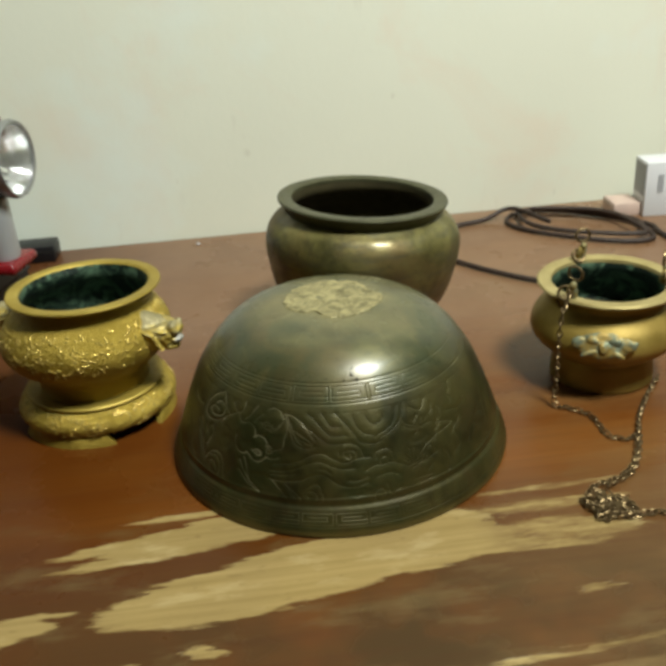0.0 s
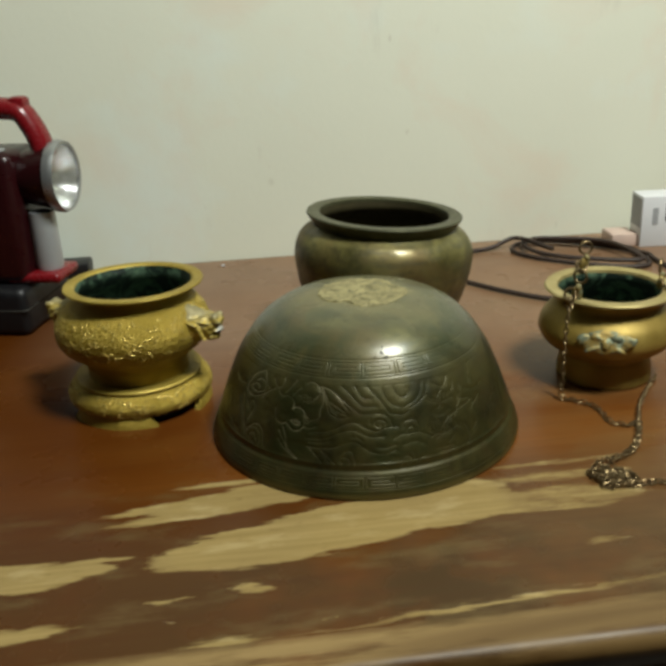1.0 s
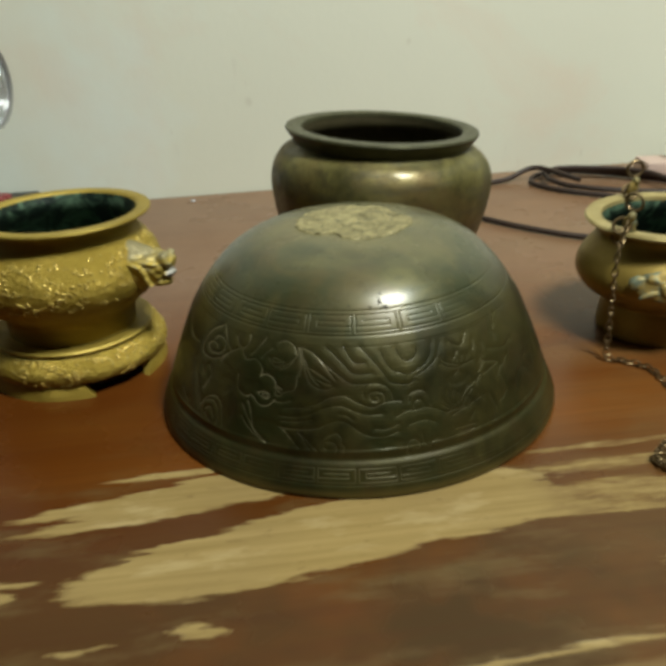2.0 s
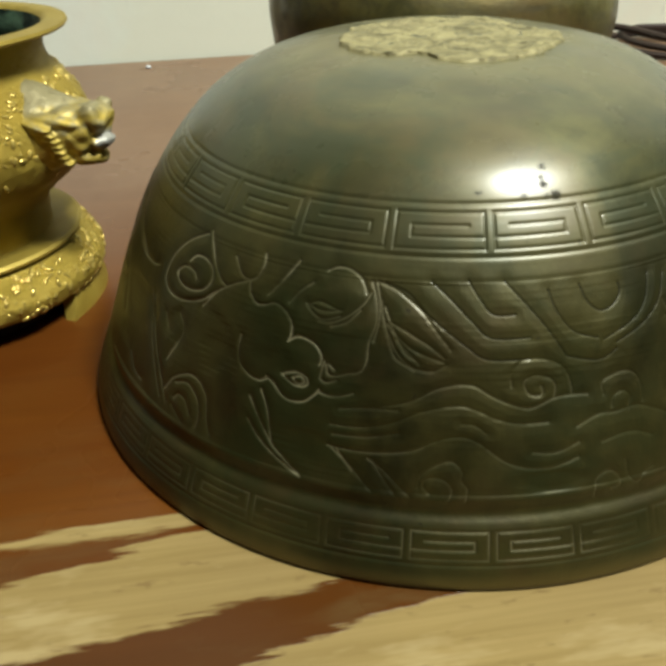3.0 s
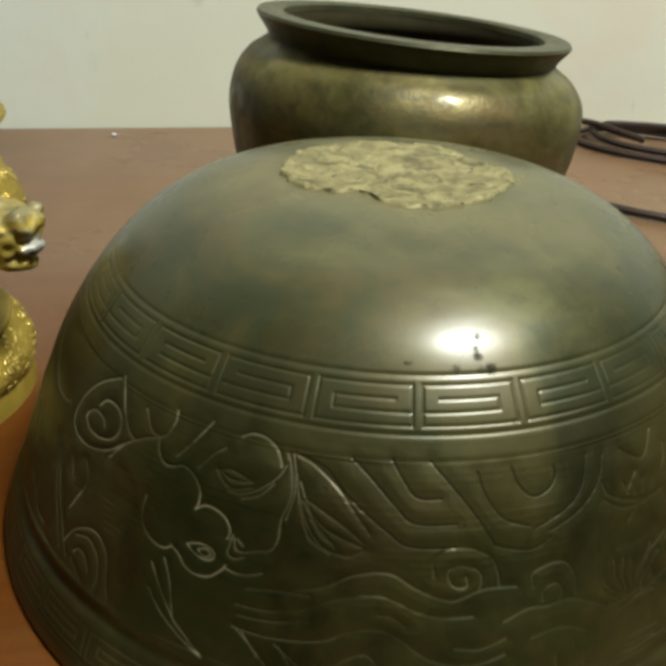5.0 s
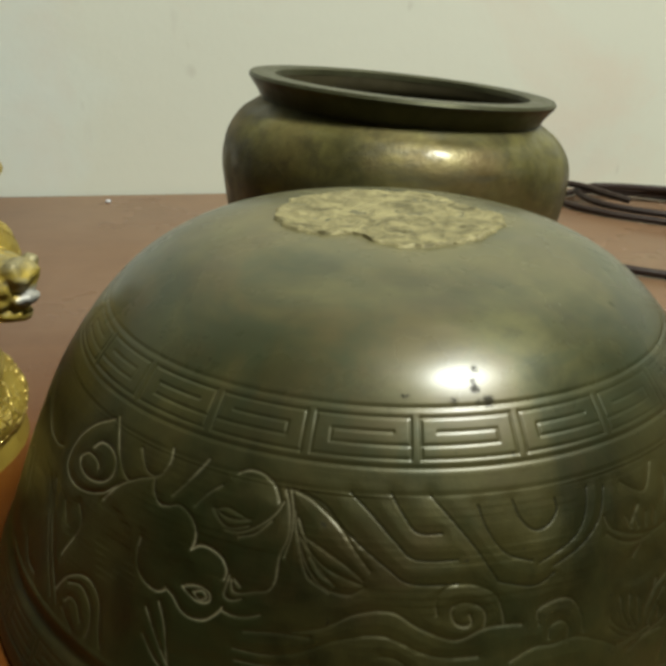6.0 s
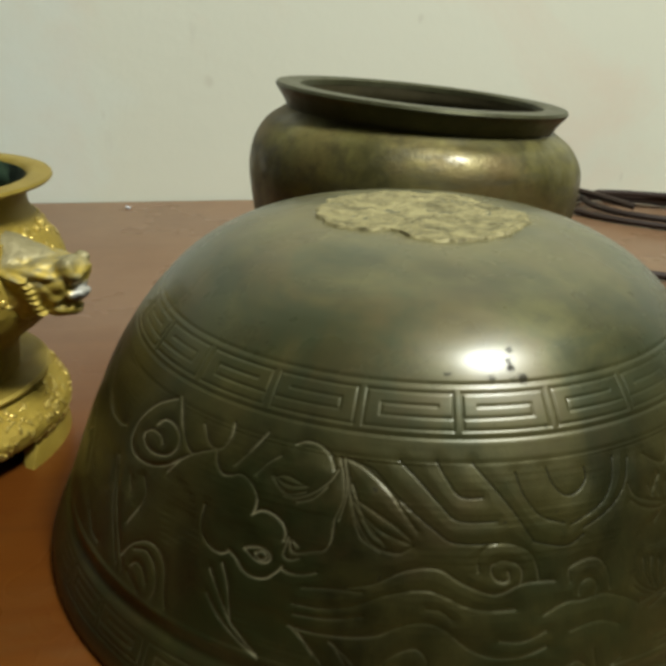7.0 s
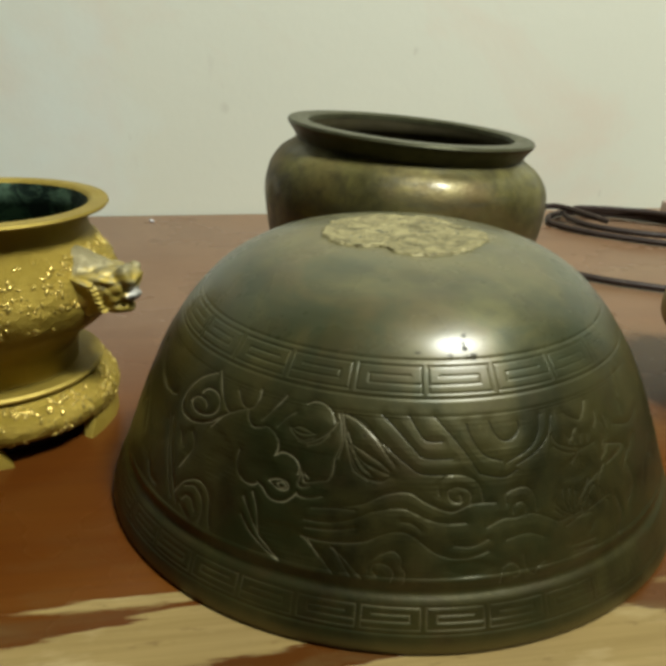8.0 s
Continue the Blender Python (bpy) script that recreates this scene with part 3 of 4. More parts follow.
    fold((-6.3, 64), (-3.4, 60.8), (-0.3, 56.6), (2.1, 53.8), (7.4, 53.6))
    fold((-1, 64.3), (0.6, 61), (2.4, 58.2), (5.5, 58))
    fold((4.2, 64), (7.1, 59.8), (9.9, 55), (12.4, 49.3))
    fold((10.5, 62.1), (11.4, 58.3), (13.6, 54), (17, 52.1))
    fold((15.3, 62.4), (16.2, 59.1), (17.9, 57.1), (20, 57.6), (21.5, 59.6), (21.5, 61.5))
    fold((26.9, 62.2), (25.7, 57.7), (23.2, 54.3), (18, 51.5))
    fold((29.7, 61.4), (27.9, 56.6), (24.5, 53), (19.9, 50.5))
    fold((12.4, 49.3), (17, 47.7), (19.8, 49.3))
    # clouds
    engrave((4.7, 44.4), (4.7, 46.9), (6.2, 49.2), (9.1, 49.3), (11.7, 47.4), (12.6, 44.3), (12.8, 41.8))
    engrave((8.6, 44), (8.8, 42.6), (8, 42.1), (6.9, 42.7), (6.4, 44.2), (6.6, 45.5), (7.8, 46.2), (9.6, 45.6), (10.5, 43.9), (10.3, 41.4))
    engrave((-2.3, 44.8), (-0.1, 44.5), (2.7, 42), (6, 40), (7.7, 39.9), (10.3, 41.4), (12.9, 41.6), (15, 41.3))
    engrave((17.2, 40.7), (17.3, 43.3), (20, 44.4), (22, 43.6), (23, 40.6), (23, 37.5))
    engrave((18.3, 37.8), (18.7, 39.9), (20.1, 40.6), (21.1, 39.1), (20.7, 36.6))
    engrave((13.3, 34.9), (16.3, 36.7), (18.8, 36.6), (22.1, 36.9), (25.4, 34.7), (27.4, 32.7))
    engrave((-11.8, 39.5), (-8.2, 41.1), (-5, 43.7), (-2.3, 44.8))
    # plume and claw
    engrave((28.7, 56.4), (29.5, 53.9), (32.7, 51.7), (36.3, 50.4), (39.7, 50.6))
    engrave((28.6, 53.3), (30.8, 51.1), (33.3, 50), (36.2, 50))
    engrave((32.4, 55), (32.9, 52.9))
    engrave((34.2, 54.6), (34.2, 52.4))
    engrave((36.2, 54.2), (35.7, 52.1))
    engrave((38.2, 53.7), (37.7, 51.7))
    engrave((27, 36.2), (28.7, 34), (31.4, 32.5), (35.3, 32))
    engrave((27.2, 37.9), (28.5, 35.5), (31.4, 32.9))
    engrave((29.2, 41.1), (29.2, 37.9), (30, 35.2))
    engrave((30.8, 40.8), (30.4, 37.7), (30.8, 34.7))
    engrave((32.1, 39.6), (31.7, 35.6))
    engrave((37, 39.3), (35.2, 37.4), (33.4, 34.7), (33.6, 32.6))
    # waves
    engrave((-18.7, 34.2), (-14.7, 34.5), (-10.8, 36.2), (-6.9, 39.1), (-2.5, 40.5), (0, 39.8), (3, 37.7), (5.9, 36.7), (9.5, 36.6))
    engrave((-17.6, 37.8), (-13.9, 38.7), (-9.9, 39.1))
    engrave((-18.9, 29.5), (-15.5, 29.3), (-11.5, 29.7), (-7.6, 30.9), (-4.8, 33.3), (-1.9, 34.3), (0.5, 33.1), (3.5, 29.3), (6.4, 27.3), (9.4, 26.8), (11.9, 27.6), (13.4, 28.4))
    engrave((-18.3, 32.1), (-13.6, 32.7), (-9.7, 34.3))
    engrave((7.4, 30.5), (10.4, 30), (13.5, 31.6))
    engrave((-1.7, 37), (0, 36.7), (1.5, 35))
    engrave((16.7, 30.8), (19.5, 31.7), (21.8, 31.4), (23.9, 29.8))
    # grass and curls
    engrave((-18.7, 29.6), (-15.9, 26.2), (-12.7, 21.1))
    engrave((-17.6, 29.1), (-15.3, 24.7))
    engrave((-13.4, 28.2), (-10.9, 25.4), (-7.8, 20.8))
    engrave((-12.9, 27.9), (-10.8, 23.3), (-9.7, 20.9))
    engrave((-5.5, 22), (-6.2, 23.2), (-6, 24.9), (-4.8, 25.4), (-3.4, 24.7), (-2.7, 22.7), (-3.1, 20.5))
    engrave((-6.9, 23.1), (-6.5, 25.7), (-4.7, 28), (-2.8, 28.9), (-1.5, 26.9), (-1.5, 24.8), (-0.8, 23.1), (-1, 20.2))
    engrave((-31.1, 35.6), (-29.1, 31.3), (-26.8, 26.6), (-25.2, 24.7), (-22.5, 21.5))
    engrave((-29.4, 37.7), (-28, 33.6), (-26.9, 27))
    engrave((-30.9, 30.4), (-28.3, 26.3), (-24.2, 22.5), (-22.2, 21.2))
    engrave((15.4, 18.9), (15.7, 22.7), (17.3, 24.3), (18.7, 22.9), (18.9, 20.6), (17.8, 20.2))
    engrave((19.9, 25.9), (20.3, 21.8), (21.7, 19.9), (22.4, 21.8), (23.9, 22.9))
    # far plumes
    engrave((43.1, 55.6), (44.3, 51), (42.6, 48.9), (49.1, 45.2), (42.3, 43.1))
    engrave((32.8, 36.2), (34.5, 39.3), (39, 41.9))
    engrave((27.9, 32.7), (33.3, 33.4))
    engrave((29.2, 31), (35, 33), (40.8, 34.7))
    engrave((42.7, 33.4), (44.1, 27), (42.3, 21.5))
    engrave((29.5, 24.8), (35.8, 24))
    engrave((41.3, 43.6), (38.5, 39.1), (40.5, 32.7))
    engrave((47.3, 52.5), (54.1, 49.6), (59.1, 50.9))
    engrave((49, 39.9), (50.1, 32.5), (46.7, 28.4))
    engrave((30.4, 23.0), (35.2, 22.0))
    engrave((33.0, 61.0), (37.0, 58.0), (40.0, 62.0))
    engrave((-77.8, 58.8), (-65.7, 51.8), (-61, 51.4))
    rng = random.Random(11)
    for k in range(16):  # feather hatching of the plumes
        t0, z0, lean = rng.uniform(31, 53), rng.uniform(26, 60), rng.uniform(-1.2, 1.2)
        engrave((t0, z0), (t0 + 1.0 + 0.6 * lean, z0 + 1.6), (t0 + 1.4 + 1.4 * lean, z0 + rng.uniform(2.6, 4.6)))
    for k in range(9):  # far side: more waves
        t0 = 55 + 5 * k
        engrave((t0, 30 + 4 * (k % 3)), (t0 + 4, 36 + 3 * (k % 4)), (t0 + 8, 33 + 4 * (k % 3)))
        engrave((-t0 - 12, 34 + 5 * (k % 3)), (-t0 - 16, 41 + 3 * (k % 4)), (-t0 - 20, 38 + 4 * (k % 3)))

    # key-pattern bands
    KEY = [(0.03, 0.12), (0.97, 0.12), (0.97, 0.88), (0.03, 0.88), (0.03, 0.37), (0.80, 0.38), (0.80, 0.62), (0.20, 0.62)]
    for z0, z1, count, first in ((68.6, 76.7, 23, 2.4), (7.2, 14.9, 35, -7.9)):
        cell = 360 / count
        for k in range(-count // 3, count // 3 + 1):
            t0 = first + k * cell
            flip = k % 2
            draw(band, dense([(t0 + cell * (0.02 + 0.96 * ((1 - a) if flip else a)), z0 + (z1 - z0) * b) for a, b in KEY]), 1.6)
            for side in (0.048, 0.952):
                draw(band, dense([(t0 + cell * side, z0 + 0.9), (t0 + cell * side, z1 - 0.9)]), 1.6)
    up = z[:, None] * 1000

    def rim_line(height, depth, width):
        return -depth * np.exp(-((up - height) / width) ** 2)

    low = np.array([[noise.noise((0.06 * a, 130 * q, 0)) for a in th[::6]] for q in z[::6]])
    low = np.repeat(np.repeat(low, 6, 0), 6, 1)[:len(s), :len(th)]
    press = 0.75 + 0.35 * low
    press = press * (1.12 - 0.34 / (1 + np.exp(-(th[None, :] + 16) / 4)))
    front = 0.34 * np.exp(-(fine / 0.30) ** 2) * press
    pillow = 0.20 * (1 - np.exp(-(np.minimum(fine, crease) / 1.7) ** 2))
    creases = 0.20 * np.exp(-(crease / 0.22) ** 2)
    worn = np.clip(0.80 + 0.9 * low, 0.2, 1.2) * np.where(th[None, :] > 20, np.clip(1.6 - th[None, :] / 33, 0.25, 1), 1)
    keys = 0.27 * np.exp(-(band / 0.30) ** 2) * worn
    h = -front - keys - creases + pillow - 0.20 + 0.10 * low
    h = h + rim_line(77.2, 0.17, 0.35) + rim_line(68.2, 0.20, 0.40) + rim_line(64.0, 0.12, 0.45) + rim_line(17.6, 0.9, 1.7) + rim_line(20.7, -0.16, 0.60) + rim_line(6.9, 0.25, 0.4)
    field = ((up > 21.5) & (up < 63.5)).astype(float)
    h = h - 0.22 * field * np.clip(0.6 + 1.2 * low, 0, 1)
    for t0, z0, wide, tall in ((-43, 43, 6.5, 9.5), (-21, 27, 7, 5), (-37, 33, 4, 9), (-61, 38, 6, 11), (33, 45, 5, 4), (-28, 46, 3.5, 5.5), (10, 24, 5, 3)):
        d = np.hypot((th[None, :] - t0) / wide, (up - z0) / tall) + 0.8 * low
        h = h - 0.32 / (1 + np.exp((np.minimum(d, 9) - 0.9) / 0.10))
    for t0, z0, wide, tall in ((-29.5, 51, 5.5, 5.5), (-26.5, 45, 6, 4.5), (-8.5, 54, 4, 6), (7.5, 43.5, 4.5, 5), (-18.5, 57, 4.5, 5)):
        d = np.hypot((th[None, :] - t0) / wide, (up - z0) / tall) + 0.3 * low
        h = h + 0.26 / (1 + np.exp((np.minimum(d, 9) - 0.95) / 0.10))
    h /= 1000
    rr, zz = r[:, None] + nr[:, None] * h, z[:, None] + nz[:, None] * h
    a = np.radians(th)[None, :]
    xyz = np.stack([rr * np.sin(a), -rr * np.cos(a), np.broadcast_to(zz, rr.shape)], -1).reshape(-1, 3)
    xyz[:, 2] = np.maximum(xyz[:, 2], 0)
    rows, cols = len(s), len(th)
    i, j = np.meshgrid(np.arange(rows - 1), np.arange(cols), indexing="ij")
    jj = (j + 1) % cols
    quads = np.stack([i * cols + j, i * cols + jj, (i + 1) * cols + jj, (i + 1) * cols + j], -1).reshape(-1, 4)
    me = bpy.data.meshes.new("engraved_shell")
    me.vertices.add(len(xyz))
    me.vertices.foreach_set("co", xyz.ravel())
    me.loops.add(quads.size)
    me.loops.foreach_set("vertex_index", quads.ravel())
    me.polygons.add(len(quads))
    me.polygons.foreach_set("loop_start", np.arange(len(quads)) * 4)
    me.polygons.foreach_set("use_smooth", np.ones(len(quads), bool))
    me.update(calc_edges=True)
    # engraved lines paler towards the left, folds and upper key grooves darker
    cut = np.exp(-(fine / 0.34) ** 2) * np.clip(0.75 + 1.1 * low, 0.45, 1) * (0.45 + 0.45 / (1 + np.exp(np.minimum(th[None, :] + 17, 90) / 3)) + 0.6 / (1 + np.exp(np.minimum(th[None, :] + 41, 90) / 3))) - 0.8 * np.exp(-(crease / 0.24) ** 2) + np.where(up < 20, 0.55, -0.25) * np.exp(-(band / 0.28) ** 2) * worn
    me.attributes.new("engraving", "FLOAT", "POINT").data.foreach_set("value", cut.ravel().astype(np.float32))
    part("engraved_shell", me, BRONZE, bowl, "dark patinated bronze with engraved bands, lower field shaded in its colour")
    inner = [(0.1064, 0.0003)] + [(max(p.x - 0.0032, 0.0004), max(p.y - 0.0026, 0.0006)) for p in curve[10::6]]
    part("inner_shell", lathe(inner, 72), POT_IN, bowl, "dark inside of the bowl")

    # rough casting patch on the crown
    def near(t, middle, width):
        return math.exp(-((((math.degrees(t) - middle + 180) % 360) - 180) / width) ** 2)

    bm = bmesh.new()
    rings, n = [], 240
    for q in [k / 34 for k in range(33)] + [0.975, 1.0, 1.018]:
        ring = []
        for k in range(n):
            t = 2 * math.pi * k / n
            wob = 1 + 0.07 * noise.noise((math.cos(t) * 1.6, math.sin(t) * 1.6, 5)) + 0.05 * noise.noise((math.cos(t) * 9, math.sin(t) * 9, 2)) * q
            wob += q * (0.08 * near(t, 285, 22) - 0.20 * near(t, 249, 13) - 0.17 * near(t, 33, 20))
            x, y = 0.0005 + 0.0305 * q * wob * math.cos(t), 0.0030 + 0.0270 * q * wob * math.sin(t)
            d = math.hypot(x, y)
            lift = -0.0006 if q > 1 else 0.0001 + 0.0008 * (q > 0.93) * (0.4 + abs(noise.noise((x * 260, y * 260, 7)))) * (0.35 + 0.65 * (y < 0.006)) + 0.0005 * noise.noise((x * 130, y * 130, 1)) + 0.0008 * abs(noise.noise((x * 330, y * 330, 4)))
            ring.append(bm.verts.new((x, y, float(np.interp(d, R[::-1], Z[::-1])) + lift)))
        rings.append(ring)
    for p, q in zip(rings, rings[1:]):
        for k in range(n):
            bm.faces.new((p[k], p[(k + 1) % n], q[(k + 1) % n], q[k]))
    bmesh.ops.remove_doubles(bm, verts=rings[0], dist=1e-7)
    part("casting_patch", bm, CAST, bowl, "rough yellowish unpolished casting patch", sharp=70)


make_bowl()


# ---- the wide bronze pot behind it ----
def make_pot():
    pot = thing("pot", pose(0.0075, 0.1680, 0), "squat mottled yellow-brown bronze pot with a flared lip", "pot")

    def slant(bm):
        for v in bm.verts:
            v.co.z -= (0.072 * v.co.x + 0.026 * v.co.y) * v.co.z / 0.109
            v.co.x += 0.0045 * v.co.z / 0.109
            v.co.y -= 0.0070 * v.co.z / 0.109
        return bm

    outer = rounded([(0.046, 0.0), (0.050, 0.004), (0.058, 0.017), (0.0685, 0.036), (0.0738, 0.055), (0.0760, 0.069), (0.0762, 0.0785), (0.0742, 0.0875), (0.0695, 0.0945), (0.0640, 0.0985), (0.0604, 0.1010)], 6)
    part("body", slant(lathe([(0.0005, 0.0)] + [tuple(p) for p in outer], 128, 0.006)), POT, pot)
    lip = [(0.0602, 0.1006)] + [tuple(p) for p in rounded([(0.0606, 0.1014), (0.0622, 0.1045), (0.0650, 0.1082), (0.0658, 0.1098)], 4)] + [(0.0651, 0.1110), (0.0562, 0.1112), (0.0548, 0.1104), (0.0543, 0.1080)]
    part("lip", slant(lathe(lip, 128, 0.004)), POT_RIM, pot, "grey-brown flat flared lip")
    inner = rounded([(0.0544, 0.1082), (0.0550, 0.100), (0.066, 0.090), (0.073, 0.074), (0.070, 0.052), (0.055, 0.020), (0.040, 0.008), (0.0005, 0.007)], 5)
    part("inside", slant(lathe([tuple(p) for p in inner], 96)), POT_IN, pot, "dark brown inside")


make_pot()


# ---- gilt censer with beast-head handles, on a ring foot ----
def beast_head():
    """A worn cast beast's head that looks along +x, its neck at the origin."""
    bm = bmesh.new()
    blob(bm, (-0.004, 0, -0.001), (0.0160, 0.0165, 0.0125), 0.10, 120, sub=4)
    blob(bm, (0.0070, 0, 0.0000), (0.0135, 0.0115, 0.0086), 0.22, 240, sub=4)
    blob(bm, (0.0030, 0, 0.0062), (0.0120, 0.0085, 0.0030), 0.25, 260, (0, 6, 0))
    blob(bm, (0.0000, 0, 0.0070), (0.0155, 0.0085, 0.0052), 0.22, 160, (0, 24, 0))
    blob(bm, (0.0165, 0, 0.0040), (0.0058, 0.0078, 0.0046), 0.25, 300)
    blob(bm, (0.0185, 0, -0.0030), (0.0036, 0.0052, 0.0022), 0.3, 400)
    blob(bm, (0.0100, 0, -0.0058), (0.0100, 0.0080, 0.0036), 0.2, 300, (0, 20, 0))
    for side in (-1, 1):
        blob(bm, (0.0085, side * 0.0088, 0.0050), (0.0080, 0.0030, 0.0017), 0.2, 300, (0, 10, side * -10))
        blob(bm, (0.0180, side * 0.0045, 0.0066), (0.0028, 0.0028, 0.0026), 0.3, 400)
        for k in range(7):
            blob(bm, (0.0035 + 0.0005 * k, side * (0.0122 - 0.0007 * k), 0.0046 - 0.0019 * k), (0.0070, 0.0030, 0.0007), 0.1, 300, (0, 14, side * 12), 2)
    for v in bm.verts:  # the back ends inside the censer's wall
        wall = 0.0542 - max(0.0, v.co.z - 0.002) * 0.62 - max(0.0, -0.006 - v.co.z) * 0.8
        v.co.x = max(v.co.x, math.sqrt(wall * wall - v.co.y ** 2) - 0.0515)
    return bm


def lower(bm, above, share):
    for v in bm.verts:
        v.co.z -= max(0.0, v.co.z - above) * share
    return bm


def draw_in(bm):
    """Narrows the neck and rim of the gilt censer, which sit a little askew on its belly."""
    for v in bm.verts:
        k = min(1.0, max(0.0, (v.co.z - 0.077) / 0.012))
        v.co.x = v.co.x * (1 - 0.07 * k) + 0.0034 * k
        v.co.y = v.co.y * (1 - 0.07 * k) + 0.0018 * k
        v.co.z -= 0.018 * v.co.y * k
    return bm


def relief_beads(profile, z0, z1, count, seed):
    """Small worn bosses scattered in clusters over a turned wall between two heights."""
    rng = random.Random(seed)
    p = list(profile)
    ball = bmesh.new()
    bmesh.ops.create_icosphere(ball, subdivisions=2, radius=1)
    shape, sides = [v.co.copy() for v in ball.verts], [[v.index for v in f.verts] for f in ball.faces]
    ball.free()
    bm = bmesh.new()
    made = 0
    while made < count:
        k = rng.randrange(1, len(p) - 1)
        r, z = p[k][0], p[k][1]
        t = rng.uniform(-math.pi, math.pi)
        if not z0 < z < z1 or noise.noise((t * 5, z * 210, seed)) + rng.uniform(-0.25, 0.25) < -0.02:
            continue
        slope = Vector((p[k + 1][0] - p[k - 1][0], p[k + 1][1] - p[k - 1][1])).normalized()
        normal = Vector((abs(slope.y) * math.sin(t), -abs(slope.y) * math.cos(t), -slope.x if slope.y > 0 else slope.x))
        turn = normal.to_track_quat("Z", "X").to_matrix() @ Euler((0, 0, rng.uniform(0, 3.14))).to_matrix()
        size = rng.uniform(0.00035, 0.0012)
        at = Vector((r * math.sin(t), -r * math.cos(t), z))
        corners = [bm.verts.new(at + turn @ Vector((c.x * size * 1.5, c.y * size * 0.8, c.z * size * 0.6))) for c in shape]
        for f in sides:
            bm.faces.new([corners[i] for i in f])
        made += 1
    return bm


def make_gilt_censer():
    censer = thing("censer", pose(-0.1735, 0.0345, 0), "bright gilt brass censer with beast heads and verdigris inside", "censer", "brass censers")
    body = rounded([(0.0372, 0.0262), (0.0374, 0.031), (0.0385, 0.038), (0.0440, 0.0440), (0.0520, 0.0510), (0.0562, 0.0600), (0.0558, 0.0690), (0.0515, 0.0775), (0.0468, 0.0835), (0.0450, 0.0890), (0.0455, 0.0948)], 14)
    part("body", draw_in(lower(emboss(lathe([tuple(p) for p in body], 320, 0.008), 0.052, 0.080, 0.0005, 260), 0.026, 0.04)), GILT, censer, "gilt body with worn floral relief")
    part("relief", draw_in(lower(relief_beads(body, 0.0545, 0.0815, 1200, 3), 0.026, 0.04)), POLISHED, censer, "rubbed bright floral relief")
    part("rim", draw_in(lower(lathe([(0.0452, 0.0945), (0.0500, 0.0950), (0.0538, 0.0958), (0.0545, 0.0966), (0.0540, 0.0976), (0.0480, 0.0980), (0.0462, 0.0974), (0.0450, 0.0958)], 128, 0.006), 0.026, 0.04)), GILT_SMOOTH, censer, "flat gilt rim with nicks")
    inner = rounded([(0.0452, 0.0965), (0.0432, 0.0900), (0.0445, 0.0840), (0.0510, 0.0730), (0.0530, 0.0620), (0.0480, 0.0500), (0.0300, 0.0420), (0.0005, 0.0410)], 5)
    part("inside", draw_in(lower(lathe([tuple(p) for p in inner], 96), 0.026, 0.04)), VERDIGRIS, censer, "dark green verdigris inside")
    part("plate", lathe([(0.0005, 0.0240), (0.0440, 0.0236), (0.0470, 0.0246), (0.0474, 0.0258), (0.0465, 0.0268), (0.0375, 0.0264), (0.0005, 0.0264)], 96, 0.004), GILT_SMOOTH, censer)
    ring = rounded([(0.0420, 0.0236), (0.0460, 0.0231), (0.0500, 0.0208), (0.0528, 0.0168), (0.0535, 0.0128), (0.0518, 0.0092), (0.0475, 0.0080), (0.0420, 0.0085)], 10)
    part("foot_ring", emboss(lathe([tuple(p) for p in ring], 320, 0.012, seed=4), 0.0072, 0.0225, 0.0006, 240), GILT, censer, "gilt foot ring with worked relief")
    part("relief", relief_beads(ring, 0.0085, 0.0228, 950, 8), POLISHED, censer, "rubbed bright relief of the foot ring")
    # black block fills the open foot in place of the deep shade there
    part("hollow", lathe([(0.0005, 0.0006), (0.0415, 0.0006), (0.0415, 0.0235), (0.0005, 0.0235)], 48), SHADE_AND_SEAM, censer, "solid black core standing for the shade under the foot")
    for k in range(3):
        a = -54 + 120 * k
        foot = lathe([(0.0440, 0.0095), (0.0500, 0.0098), (0.0515, 0.0060), (0.0526, 0.0000), (0.0490, 0.0000), (0.0455, 0.0050)], 28, 0.01, a, a + 82, seed=k)
        for v in foot.verts:  # spread towards the table
            turn, share = math.atan2(v.co.x, -v.co.y), 0.84 + 0.16 * max(0.0, 1 - v.co.z / 0.0098) ** 1.5
            far = math.hypot(v.co.x, v.co.y)
            turn = radians(a + 41) + (((turn - radians(a + 41)) + math.pi) % (2 * math.pi) - math.pi) * share
            v.co.x, v.co.y = far * math.sin(turn), -far * math.cos(turn)
            v.co += 0.0007 * Vector(noise.noise_vector(v.co * 240)) * (v.co.z > 0.001)
        part("foot", foot, GILT, censer)
    for a in (75, 255):
        head = fuse(part("beast_head", beast_head(), BEAST, censer, "cast beast head, gilt worn to grey"), 0.00055)
        t = radians(a)
        head.matrix_local = pose(0.0515 * math.sin(t), -0.0515 * math.cos(t), 0.0665, 0, 0, a - 90)


make_gilt_censer()


